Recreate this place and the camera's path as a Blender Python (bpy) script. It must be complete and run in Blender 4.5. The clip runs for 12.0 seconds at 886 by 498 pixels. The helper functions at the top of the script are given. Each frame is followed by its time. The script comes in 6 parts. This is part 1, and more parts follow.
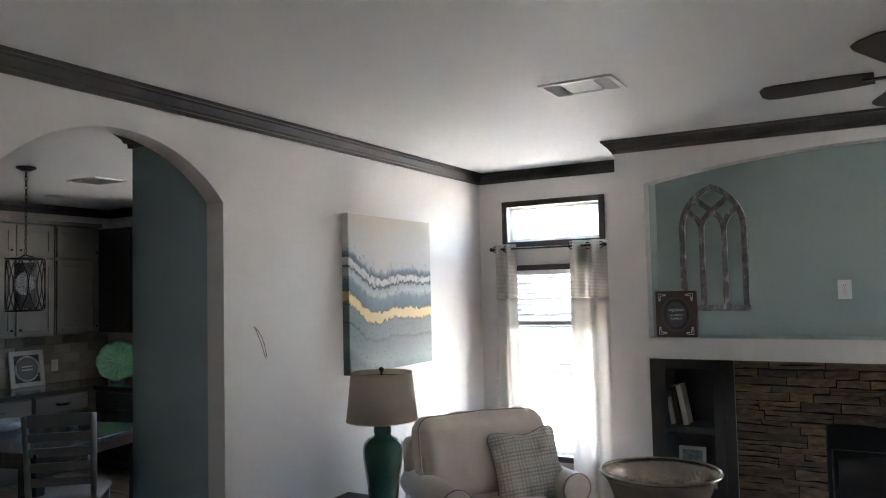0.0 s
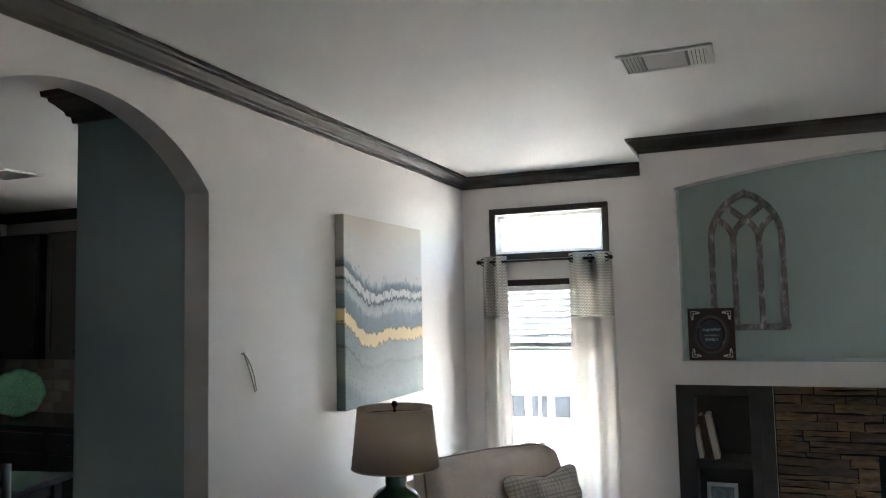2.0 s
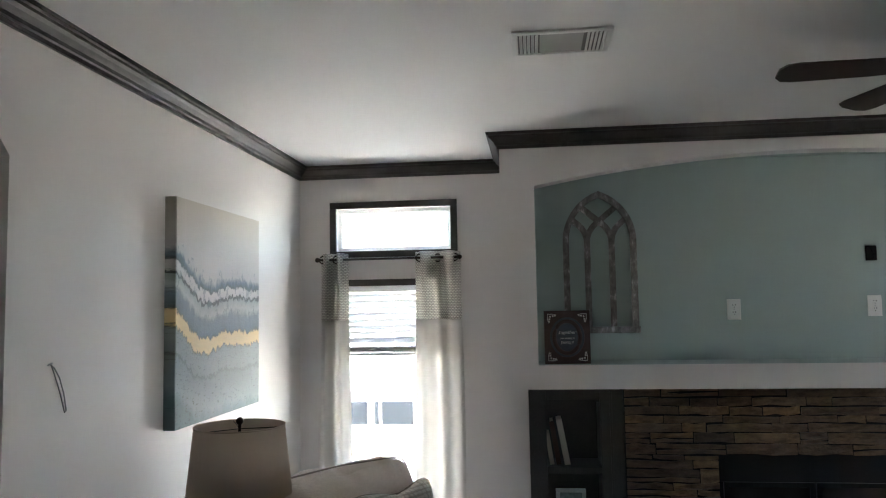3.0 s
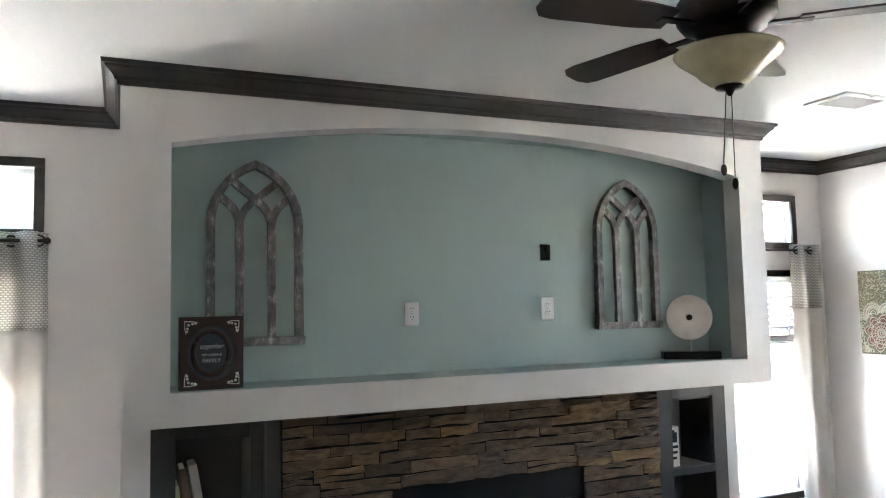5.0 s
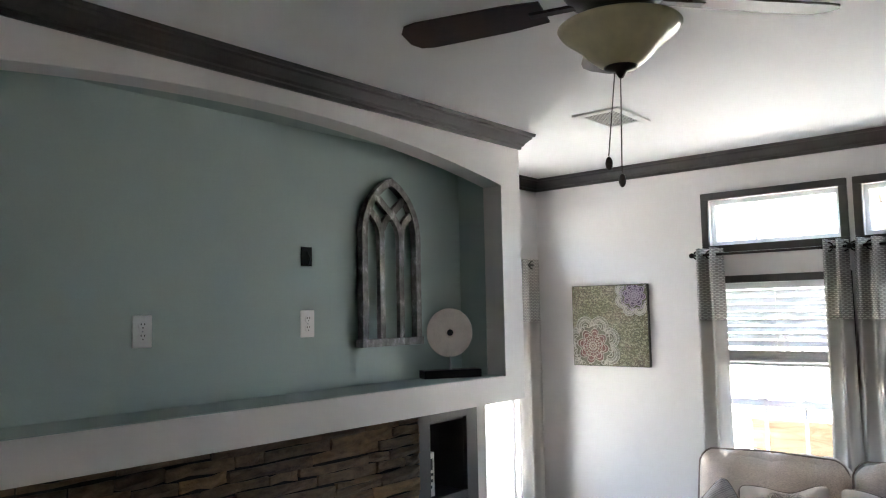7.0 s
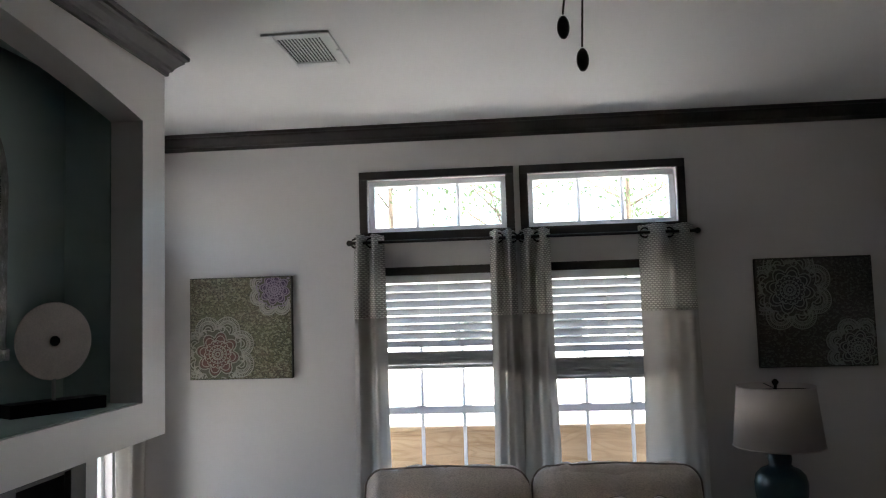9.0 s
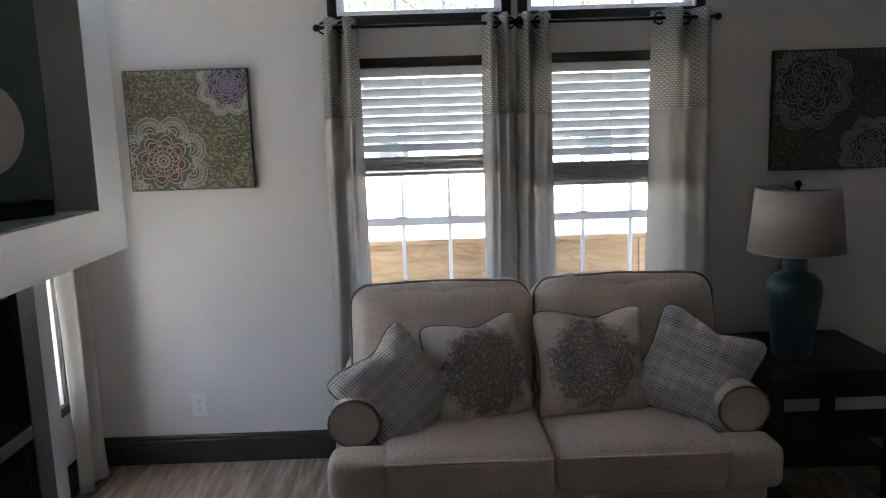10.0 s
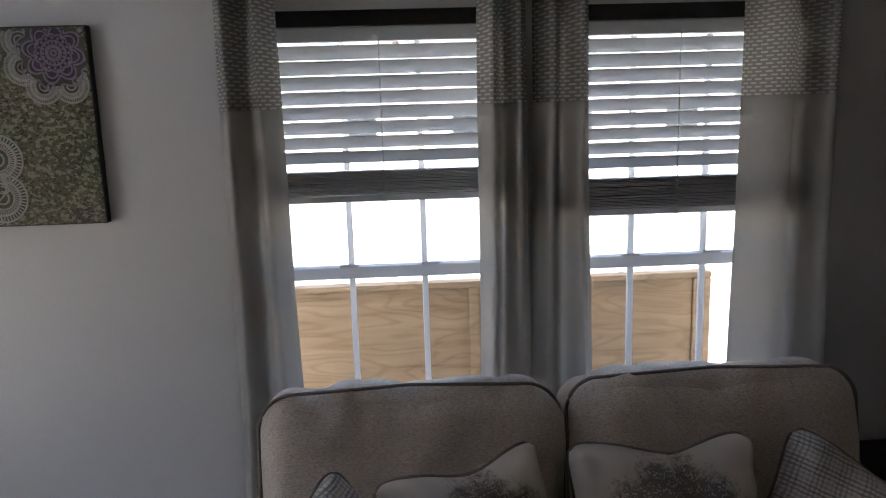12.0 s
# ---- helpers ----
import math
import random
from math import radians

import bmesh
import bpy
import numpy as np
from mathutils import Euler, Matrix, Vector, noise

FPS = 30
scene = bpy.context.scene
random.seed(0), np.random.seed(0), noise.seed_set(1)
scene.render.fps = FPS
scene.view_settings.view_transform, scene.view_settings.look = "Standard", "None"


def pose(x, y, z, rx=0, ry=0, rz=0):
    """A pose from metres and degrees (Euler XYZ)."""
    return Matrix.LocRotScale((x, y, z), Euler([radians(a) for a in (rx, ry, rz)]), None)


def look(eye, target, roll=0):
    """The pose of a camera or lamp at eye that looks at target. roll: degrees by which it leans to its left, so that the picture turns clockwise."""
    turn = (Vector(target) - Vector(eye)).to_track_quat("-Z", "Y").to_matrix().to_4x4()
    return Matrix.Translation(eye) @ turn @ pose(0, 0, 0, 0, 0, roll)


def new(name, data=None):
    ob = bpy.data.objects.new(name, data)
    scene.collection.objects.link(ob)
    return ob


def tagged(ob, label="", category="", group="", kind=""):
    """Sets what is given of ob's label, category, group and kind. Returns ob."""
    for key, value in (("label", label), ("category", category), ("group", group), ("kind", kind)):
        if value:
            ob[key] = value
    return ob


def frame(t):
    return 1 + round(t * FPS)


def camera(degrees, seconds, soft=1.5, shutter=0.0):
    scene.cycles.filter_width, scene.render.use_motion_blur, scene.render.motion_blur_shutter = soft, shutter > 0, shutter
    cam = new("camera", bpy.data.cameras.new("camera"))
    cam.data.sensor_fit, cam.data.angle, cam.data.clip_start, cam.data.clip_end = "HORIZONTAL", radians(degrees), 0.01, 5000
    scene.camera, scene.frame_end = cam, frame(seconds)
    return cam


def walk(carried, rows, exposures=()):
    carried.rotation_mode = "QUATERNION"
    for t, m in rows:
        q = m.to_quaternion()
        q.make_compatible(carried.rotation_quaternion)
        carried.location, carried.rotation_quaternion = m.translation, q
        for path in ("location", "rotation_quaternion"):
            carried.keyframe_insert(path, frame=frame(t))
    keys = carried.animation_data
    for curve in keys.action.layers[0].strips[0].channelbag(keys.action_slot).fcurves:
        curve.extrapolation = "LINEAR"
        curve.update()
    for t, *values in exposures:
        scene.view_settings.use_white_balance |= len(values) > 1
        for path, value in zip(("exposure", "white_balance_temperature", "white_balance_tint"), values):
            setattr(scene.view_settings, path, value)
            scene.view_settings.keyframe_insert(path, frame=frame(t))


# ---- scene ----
cam = camera(60.6, 12.0, soft=1.1)
PATH = [
    (0, (0.004, 0.713, 1.731), (-0.984, 2.448, 1.836), -1.3),
    (0.5, (-0.256, 0.802, 1.729), (-1.243, 2.534, 1.88), -1.3),
    (1, (-0.536, 0.822, 1.73), (-1.469, 2.584, 1.884), -1.2),
    (1.5, (-0.737, 0.904, 1.717), (-1.558, 2.722, 1.866), -1.3),
    (2, (-0.897, 1.084, 1.724), (-1.637, 2.935, 1.877), -1.3),
    (2.5, (-1.102, 1.225, 1.712), (-1.689, 3.131, 1.863), -1.0),
    (3, (-1.268, 1.382, 1.715), (-1.504, 3.362, 1.868), -1.0),
    (3.5, (-1.34, 1.652, 1.683), (-1.272, 3.645, 1.839), -1.2),
    (5.5, (-1.463, 2.645, 1.705), (-0.525, 4.404, 1.863), -1.2),
    (6, (-1.51, 2.862, 1.694), (-0.419, 4.531, 1.857), -1.2),
    (6.5, (-1.548, 3.07, 1.711), (-0.202, 4.541, 1.871), -1.2),
    (8.3, (-1.198, 3.892, 1.73), (0.695, 4.517, 1.899), -1.5),
    (8.5, (-1.122, 4.047, 1.718), (0.827, 4.464, 1.88), -1.6),
    (9, (-0.868, 4.262, 1.688), (1.118, 4.441, 1.841), -1.7),
    (9.5, (-0.672, 4.489, 1.607), (1.325, 4.603, 1.597), -1.8),
    (10, (-0.43, 4.632, 1.587), (1.545, 4.601, 1.27), -1.8),
    (10.5, (-0.129, 4.683, 1.616), (1.837, 4.579, 1.263), -1.9),
    (11, (0.202, 4.74, 1.648), (2.166, 4.632, 1.286), -1.9),
    (11.5, (0.501, 4.745, 1.629), (2.463, 4.619, 1.261), -1.9),
    (12, (0.905, 4.605, 1.638), (2.867, 4.498, 1.266), -1.7),
]
# seconds, stops, kelvin, tint
EXPOSURES = [(0, 4.95, 6500, 8), (1.0, 4.82, 6500, 5), (1.5, 4.8, 6500, 5), (3.0, 4.6, 6500, 5), (3.5, 4.55, 6500, 4), (5.5, 5.6, 6500, 6), (6.0, 5.5, 6500, 6), (6.5, 5.1, 6500, 6), (8.5, 3.25, 6500, 9), (9.0, 3.1, 6500, 8),
             (9.5, 3.2, 6500, 8), (10.0, 3.38, 6500, 8), (10.5, 3.4, 6500, 8), (11.0, 3.15, 6500, 9), (11.5, 3.0, 6500, 9), (12, 2.55, 6500, 11)]
walk(cam, [(t, look(eye, target, roll)) for t, eye, target, roll in PATH], EXPOSURES)

# ---- world and sun ----
SUN_EL, SUN_AZ = 60.0, 268.0
world = bpy.data.worlds.new("sky")
scene.world = world
world.use_nodes = True
wn = world.node_tree.nodes
sky = wn.new("ShaderNodeTexSky")
sky.sky_type = "NISHITA"
sky.sun_disc = False
sky.sun_elevation, sky.sun_rotation = radians(SUN_EL), radians(SUN_AZ)
sky.dust_density = 3.0
wn["Background"].inputs["Strength"].default_value = 0.15
world.node_tree.links.new(sky.outputs[0], wn["Background"].inputs["Color"])
sun_data = bpy.data.lights.new("sun", "SUN")
sun_data.energy, sun_data.angle, sun_data.color = 5.0, radians(0.6), (1.0, 0.95, 0.88)
sun_way = Vector((math.sin(radians(SUN_AZ)) * math.cos(radians(SUN_EL)), math.cos(radians(SUN_AZ)) * math.cos(radians(SUN_EL)), math.sin(radians(SUN_EL))))
new("sun", sun_data).matrix_world = look(sun_way * 30, (0, 0, 0))


# ---- materials ----
def mat(name, color, rough=0.6, metal=0.0, vary=0.12, scale=6.0, fine=120.0, bump=0.15, dist=0.002, rand=0.0, stretch=(1, 1, 1), coat=0.0):
    """Principled paint or fabric: two scales of colour noise and a fine bump."""
    m = bpy.data.materials.new(name)
    m.use_nodes = True
    nt = m.node_tree
    n, l = nt.nodes, nt.links
    b = n["Principled BSDF"]
    b.inputs["Roughness"].default_value = rough
    b.inputs["Metallic"].default_value = metal
    b.inputs["Coat Weight"].default_value = coat
    co = n.new("ShaderNodeTexCoord")
    mp = n.new("ShaderNodeMapping")
    mp.inputs["Scale"].default_value = stretch
    l.new(co.outputs["Object"], mp.inputs["Vector"])
    big = n.new("ShaderNodeTexNoise")
    big.inputs["Scale"].default_value, big.inputs["Detail"].default_value = scale, 4
    small = n.new("ShaderNodeTexNoise")
    small.inputs["Scale"].default_value, small.inputs["Detail"].default_value = fine, 3
    l.new(mp.outputs[0], big.inputs["Vector"])
    l.new(mp.outputs[0], small.inputs["Vector"])
    add = n.new("ShaderNodeMath")
    add.operation = "ADD"
    l.new(big.outputs[0], add.inputs[0])
    l.new(small.outputs[0], add.inputs[1])
    rng = n.new("ShaderNodeMapRange")
    rng.inputs["From Min"].default_value, rng.inputs["From Max"].default_value = 0.6, 1.4
    rng.inputs["To Min"].default_value, rng.inputs["To Max"].default_value = 1 - vary, 1 + vary
    l.new(add.outputs[0], rng.inputs["Value"])
    hsv = n.new("ShaderNodeHueSaturation")
    hsv.inputs["Color"].default_value = (*color, 1)
    if rand:
        info = n.new("ShaderNodeObjectInfo")
        r2 = n.new("ShaderNodeMapRange")
        r2.inputs["To Min"].default_value, r2.inputs["To Max"].default_value = 1 - rand, 1 + rand
        l.new(info.outputs["Random"], r2.inputs["Value"])
        mul = n.new("ShaderNodeMath")
        mul.operation = "MULTIPLY"
        l.new(rng.outputs[0], mul.inputs[0])
        l.new(r2.outputs[0], mul.inputs[1])
        l.new(mul.outputs[0], hsv.inputs["Value"])
    else:
        l.new(rng.outputs[0], hsv.inputs["Value"])
    l.new(hsv.outputs[0], b.inputs["Base Color"])
    if bump:
        bp = n.new("ShaderNodeBump")
        bp.inputs["Strength"].default_value, bp.inputs["Distance"].default_value = bump, dist
        l.new(small.outputs[0], bp.inputs["Height"])
        l.new(bp.outputs[0], b.inputs["Normal"])
    return m


def nodes_of(m):
    return m.node_tree.nodes, m.node_tree.links, m.node_tree.nodes["Principled BSDF"]


def link_ramp(m, source, stops, mode="LINEAR"):
    n, l, b = nodes_of(m)
    r = n.new("ShaderNodeValToRGB")
    r.color_ramp.interpolation = mode
    el = r.color_ramp.elements
    el[0].position, el[0].color = stops[0][0], (*stops[0][1], 1)
    el[1].position, el[1].color = stops[-1][0], (*stops[-1][1], 1)
    for p, c in stops[1:-1]:
        e = el.new(p)
        e.color = (*c, 1)
    l.new(source, r.inputs[0])
    return r


WALL = mat("wall_paint", (0.69, 0.66, 0.635), 0.42, vary=0.03, scale=1.5, fine=260, bump=0.12, dist=0.0015)
CEIL = mat("ceiling_paint", (0.74, 0.73, 0.72), 0.7, vary=0.03, scale=1.2, fine=180, bump=0.25, dist=0.002)
TEAL = mat("teal_paint", (0.355, 0.435, 0.41), 0.6, vary=0.04, scale=1.5, fine=260, bump=0.12, dist=0.0015)
SLATE = mat("slate_paint", (0.30, 0.385, 0.39), 0.6, vary=0.04, scale=1.5, fine=260, bump=0.12, dist=0.0015)
TRIM = mat("espresso_trim", (0.034, 0.028, 0.024), 0.52, vary=0.3, scale=5, fine=60, bump=0.1, stretch=(1, 1, 1))
CASE = mat("charcoal_cabinet", (0.05, 0.046, 0.043), 0.45, vary=0.2, scale=4, fine=80, bump=0.08)
DARKWOOD = mat("dark_table_wood", (0.014, 0.010, 0.009), 0.6, vary=0.35, scale=3, fine=40, bump=0.1, stretch=(1, 8, 8))
BLACK = mat("black_metal", (0.012, 0.012, 0.012), 0.4, 0.6, vary=0.2, bump=0.05)
FIRE = mat("firebox_metal", (0.008, 0.008, 0.008), 0.5, 0.3, vary=0.3, bump=0.1)
WHITEP = mat("white_plastic", (0.78, 0.77, 0.75), 0.35, vary=0.02, bump=0.0)
VINYL = mat("white_vinyl", (0.82, 0.82, 0.82), 0.35, vary=0.02, bump=0.0)
DAMPER = mat("grey_damper_plate", (0.36, 0.36, 0.355), 0.5, vary=0.04, bump=0.0)
GRILLE = mat("white_register", (0.72, 0.72, 0.71), 0.45, vary=0.04, bump=0.0)
DUCT = mat("duct_dark", (0.17, 0.17, 0.17), 0.9, vary=0.1, bump=0.0)
FABRIC = mat("taupe_upholstery", (0.50, 0.435, 0.385), 0.6, vary=0.10, scale=5, fine=420, bump=0.5, dist=0.003)
PIPING = mat("taupe_piping", (0.27, 0.22, 0.19), 0.9, vary=0.1, fine=400, bump=0.3)
CURTAIN = mat("linen_curtain", (0.64, 0.615, 0.58), 0.9, vary=0.05, scale=6, fine=500, bump=0.3, dist=0.001)
SHADE_B = mat("beige_shade", (0.66, 0.55, 0.455), 0.9, vary=0.04, scale=10, fine=420, bump=0.25)
SHADE_W = mat("oatmeal_shade", (0.62, 0.56, 0.52), 0.9, vary=0.04, scale=10, fine=420, bump=0.25)
GREEN_C = mat("green_ceramic", (0.03, 0.088, 0.064), 0.22, vary=0.3, scale=9, fine=50, bump=0.05, coat=0.5)
TEAL_C = mat("teal_ceramic", (0.019, 0.052, 0.058), 0.3, vary=0.25, scale=9, fine=50, bump=0.05, coat=0.5)
BRONZE = mat("bronze", (0.035, 0.027, 0.022), 0.38, 0.8, vary=0.2, bump=0.05)
GALV = mat("grey_washed_wood", (0.20, 0.19, 0.18), 0.7, vary=0.5, scale=9, fine=70, bump=0.6, dist=0.004)
SIGNWOOD = mat("red_brown_wood", (0.055, 0.028, 0.022), 0.6, vary=0.3, scale=6, fine=60, bump=0.25, stretch=(1, 1, 5))
SLATEBOARD = mat("grey_board", (0.06, 0.065, 0.075), 0.7, vary=0.3, scale=10, bump=0.1)
CREAM = mat("cream_paint", (0.70, 0.66, 0.60), 0.6, vary=0.08, bump=0.0)
BOWL = mat("amber_glass_bowl", (0.60, 0.53, 0.33), 0.28, vary=0.16, scale=5, fine=20, bump=0.02, coat=0.4)
BLADE = mat("dark_fan_blade", (0.045, 0.027, 0.022), 0.5, vary=0.2, scale=4, fine=60, bump=0.1)
DISC = mat("brushed_disc", (0.62, 0.56, 0.515), 0.38, 0.45, vary=0.15, scale=12, fine=200, bump=0.1)
PAPER = mat("book_pages", (0.62, 0.56, 0.48), 0.9, vary=0.15, fine=300, bump=0.2)
BOOKA = mat("book_brown", (0.10, 0.06, 0.045), 0.7, vary=0.2)
BOOKB = mat("book_grey", (0.20, 0.20, 0.20), 0.7, vary=0.2)
SILVER = mat("silver_frame", (0.45, 0.47, 0.48), 0.35, 0.6, vary=0.2)
PHOTO = mat("grey_print", (0.20, 0.24, 0.26), 0.5, vary=0.5, scale=25, fine=60, bump=0)
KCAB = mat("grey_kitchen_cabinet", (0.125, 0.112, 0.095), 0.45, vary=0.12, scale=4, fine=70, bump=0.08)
# near-black cabinet colour: the far corner's shade put into the paint
KSHADE = mat("shaded_kitchen_cabinet", (0.022, 0.019, 0.017), 0.45, vary=0.2, bump=0.08)
COUNTER = mat("dark_laminate_counter", (0.05, 0.048, 0.048), 0.16, vary=0.5, scale=40, fine=200, bump=0.0)
TILE = mat("stone_backsplash_tile", (0.30, 0.265, 0.22), 0.4, vary=0.2, scale=6, fine=60, bump=0.1, rand=0.3)
GROUT = mat("grout", (0.25, 0.24, 0.22), 0.9, vary=0.1)
CHAIRW = mat("grey_painted_wood", (0.20, 0.195, 0.185), 0.5, vary=0.12, scale=5, bump=0.1)
MUG = mat("blue_white_mug", (0.45, 0.52, 0.60), 0.25, vary=0.2, scale=30, bump=0)
LEAFG = mat("green_glass_plate", (0.16, 0.42, 0.25), 0.22, vary=0.3, scale=14, fine=50, bump=0.3, dist=0.004, coat=0.6)
CLEAR = mat("seeded_glass", (0.75, 0.75, 0.75), 0.12, vary=0.05, fine=50, bump=0.3, dist=0.004)
CLEAR.node_tree.nodes["Principled BSDF"].inputs["Transmission Weight"].default_value = 0.85
GLASS = mat("window_glass", (0.95, 0.95, 0.95), 0.02, vary=0.0, bump=0)
GLASS.node_tree.nodes["Principled BSDF"].inputs["Transmission Weight"].default_value = 1.0
GLASS.node_tree.nodes["Principled BSDF"].inputs["IOR"].default_value = 1.05
FIREGLASS = mat("fire_glass", (0.01, 0.01, 0.01), 0.06, vary=0.0, bump=0, coat=1.0)
HAMMER = mat("hammered_metal", (0.46, 0.41, 0.34), 0.24, 0.9, vary=0.15, scale=14, fine=55, bump=0.5, dist=0.005)
STONE = mat("ledge_stone", (0.125, 0.092, 0.066), 0.85, vary=0.5, scale=9, fine=70, bump=0.9, dist=0.01, rand=0.45)
MORTAR = mat("mortar_shadow", (0.018, 0.015, 0.013), 0.95, vary=0.2, bump=0.4)
SUBFLOOR = mat("floor_base", (0.10, 0.085, 0.07), 0.8, vary=0.1)
GRAVEL = mat("pale_gravel", (0.52, 0.50, 0.47), 0.95, vary=0.3, scale=0.6, fine=12, bump=0.5, dist=0.02)
SIDING = mat("white_siding", (0.75, 0.75, 0.74), 0.6, vary=0.05, scale=0.5, fine=4, bump=0.1)
DARKGLASS = mat("dark_pane", (0.025, 0.03, 0.035), 0.15, vary=0.1, bump=0)
ROOF = mat("grey_shingle", (0.22, 0.21, 0.20), 0.9, vary=0.3, scale=3, fine=20)
BARK = mat("bark", (0.11, 0.085, 0.06), 0.9, vary=0.4, bump=0.8, dist=0.02)
LEAF = mat("leaf_green", (0.05, 0.085, 0.028), 0.6, vary=0.5, scale=3, fine=20, bump=0)
BLIND = mat("grey_white_blind", (0.70, 0.70, 0.70), 0.5, vary=0.04, bump=0.05)
GRID = mat("white_window_grid", (0.85, 0.85, 0.85), 0.4, vary=0.02, bump=0)
CORD = mat("white_cord", (0.75, 0.75, 0.73), 0.8, vary=0.05, bump=0)

# curtain, shades and blinds let some light through
for m_, share in ((CURTAIN, 0.52), (SHADE_B, 0.4), (SHADE_W, 0.25), (BLIND, 0.28), (GRID, 0.55), (VINYL, 0.35)):
    n_, l_, b_ = nodes_of(m_)
    tr = n_.new("ShaderNodeBsdfTranslucent")
    mx = n_.new("ShaderNodeMixShader")
    mx.inputs[0].default_value = share
    src = b_.inputs["Base Color"].links[0].from_socket
    l_.new(src, tr.inputs["Color"])
    l_.new(b_.outputs[0], mx.inputs[1])
    l_.new(tr.outputs[0], mx.inputs[2])
    l_.new(mx.outputs[0], n_["Material Output"].inputs["Surface"])


def coords(m, scale=(1, 1, 1), kind="Object"):
    n, l, b = nodes_of(m)
    co = n.new("ShaderNodeTexCoord")
    mp = n.new("ShaderNodeMapping")
    mp.inputs["Scale"].default_value = scale
    l.new(co.outputs[kind], mp.inputs["Vector"])
    return mp.outputs[0]


def wave(m, vec, scale, axis, distort=0.0, detail=1.0):
    n, l, b = nodes_of(m)
    w = n.new("ShaderNodeTexWave")
    w.bands_direction = axis
    w.inputs["Scale"].default_value, w.inputs["Distortion"].default_value, w.inputs["Detail Scale"].default_value = scale, distort, detail
    l.new(vec, w.inputs["Vector"])
    return w.outputs["Fac"]


def blend(m, fac, a, b_, kind="MIX"):
    n, l, _ = nodes_of(m)
    mx = n.new("ShaderNodeMix")
    mx.data_type, mx.blend_type = "RGBA", kind
    for sock, v in ((mx.inputs[0], fac), (mx.inputs[6], a), (mx.inputs[7], b_)):
        if isinstance(v, (int, float)):
            sock.default_value = v
        elif isinstance(v, tuple):
            sock.default_value = (*v, 1)
        else:
            l.new(v, sock)
    return mx.outputs[2]


def calc(m, op, a, b_=0.0, c=0.0):
    n, l, _ = nodes_of(m)
    x = n.new("ShaderNodeMath")
    x.operation = op
    for sock, v in zip(x.inputs, (a, b_, c)):
        if isinstance(v, (int, float)):
            sock.default_value = v
        else:
            l.new(v, sock)
    return x.outputs[0]


def noise_tex(m, vec, scale, detail=4.0, rough=0.5):
    n, l, _ = nodes_of(m)
    t = n.new("ShaderNodeTexNoise")
    t.inputs["Scale"].default_value, t.inputs["Detail"].default_value, t.inputs["Roughness"].default_value = scale, detail, rough
    l.new(vec, t.inputs["Vector"])
    return t.outputs["Fac"]


def xyz(m, vec):
    n, l, _ = nodes_of(m)
    s = n.new("ShaderNodeSeparateXYZ")
    l.new(vec, s.inputs[0])
    return s.outputs


def base_color(m, socket):
    n, l, b = nodes_of(m)
    l.new(socket, b.inputs["Base Color"])


# curtain header: a woven brick-like pattern of dark dashes on cream
BAND = mat("woven_curtain_header", (0.5, 0.49, 0.47), 0.9, fine=400, bump=0.3, dist=0.001)
v_ = coords(BAND)
bt = BAND.node_tree.nodes.new("ShaderNodeTexBrick")
bt.inputs["Color1"].default_value, bt.inputs["Color2"].default_value = (0.86, 0.83, 0.79, 1), (0.76, 0.73, 0.69, 1)
bt.inputs["Mortar"].default_value = (0.42, 0.40, 0.375, 1)
bt.inputs["Scale"].default_value, bt.inputs["Mortar Size"].default_value = 1.0, 0.0031
bt.inputs["Brick Width"].default_value, bt.inputs["Row Height"].default_value = 0.0165, 0.0105
rot_ = BAND.node_tree.nodes.new("ShaderNodeCombineXYZ")
s_ = xyz(BAND, v_)
BAND.node_tree.links.new(s_[0], rot_.inputs[0])
BAND.node_tree.links.new(s_[2], rot_.inputs[1])
BAND.node_tree.links.new(rot_.outputs[0], bt.inputs["Vector"])
base_color(BAND, bt.outputs["Color"])
tr_ = BAND.node_tree.nodes.new("ShaderNodeBsdfTranslucent")
mx_ = BAND.node_tree.nodes.new("ShaderNodeMixShader")
mx_.inputs[0].default_value = 0.6
BAND.node_tree.links.new(bt.outputs["Color"], tr_.inputs["Color"])
BAND.node_tree.links.new(BAND.node_tree.nodes["Principled BSDF"].outputs[0], mx_.inputs[1])
BAND.node_tree.links.new(tr_.outputs[0], mx_.inputs[2])
BAND.node_tree.links.new(mx_.outputs[0], BAND.node_tree.nodes["Material Output"].inputs["Surface"])


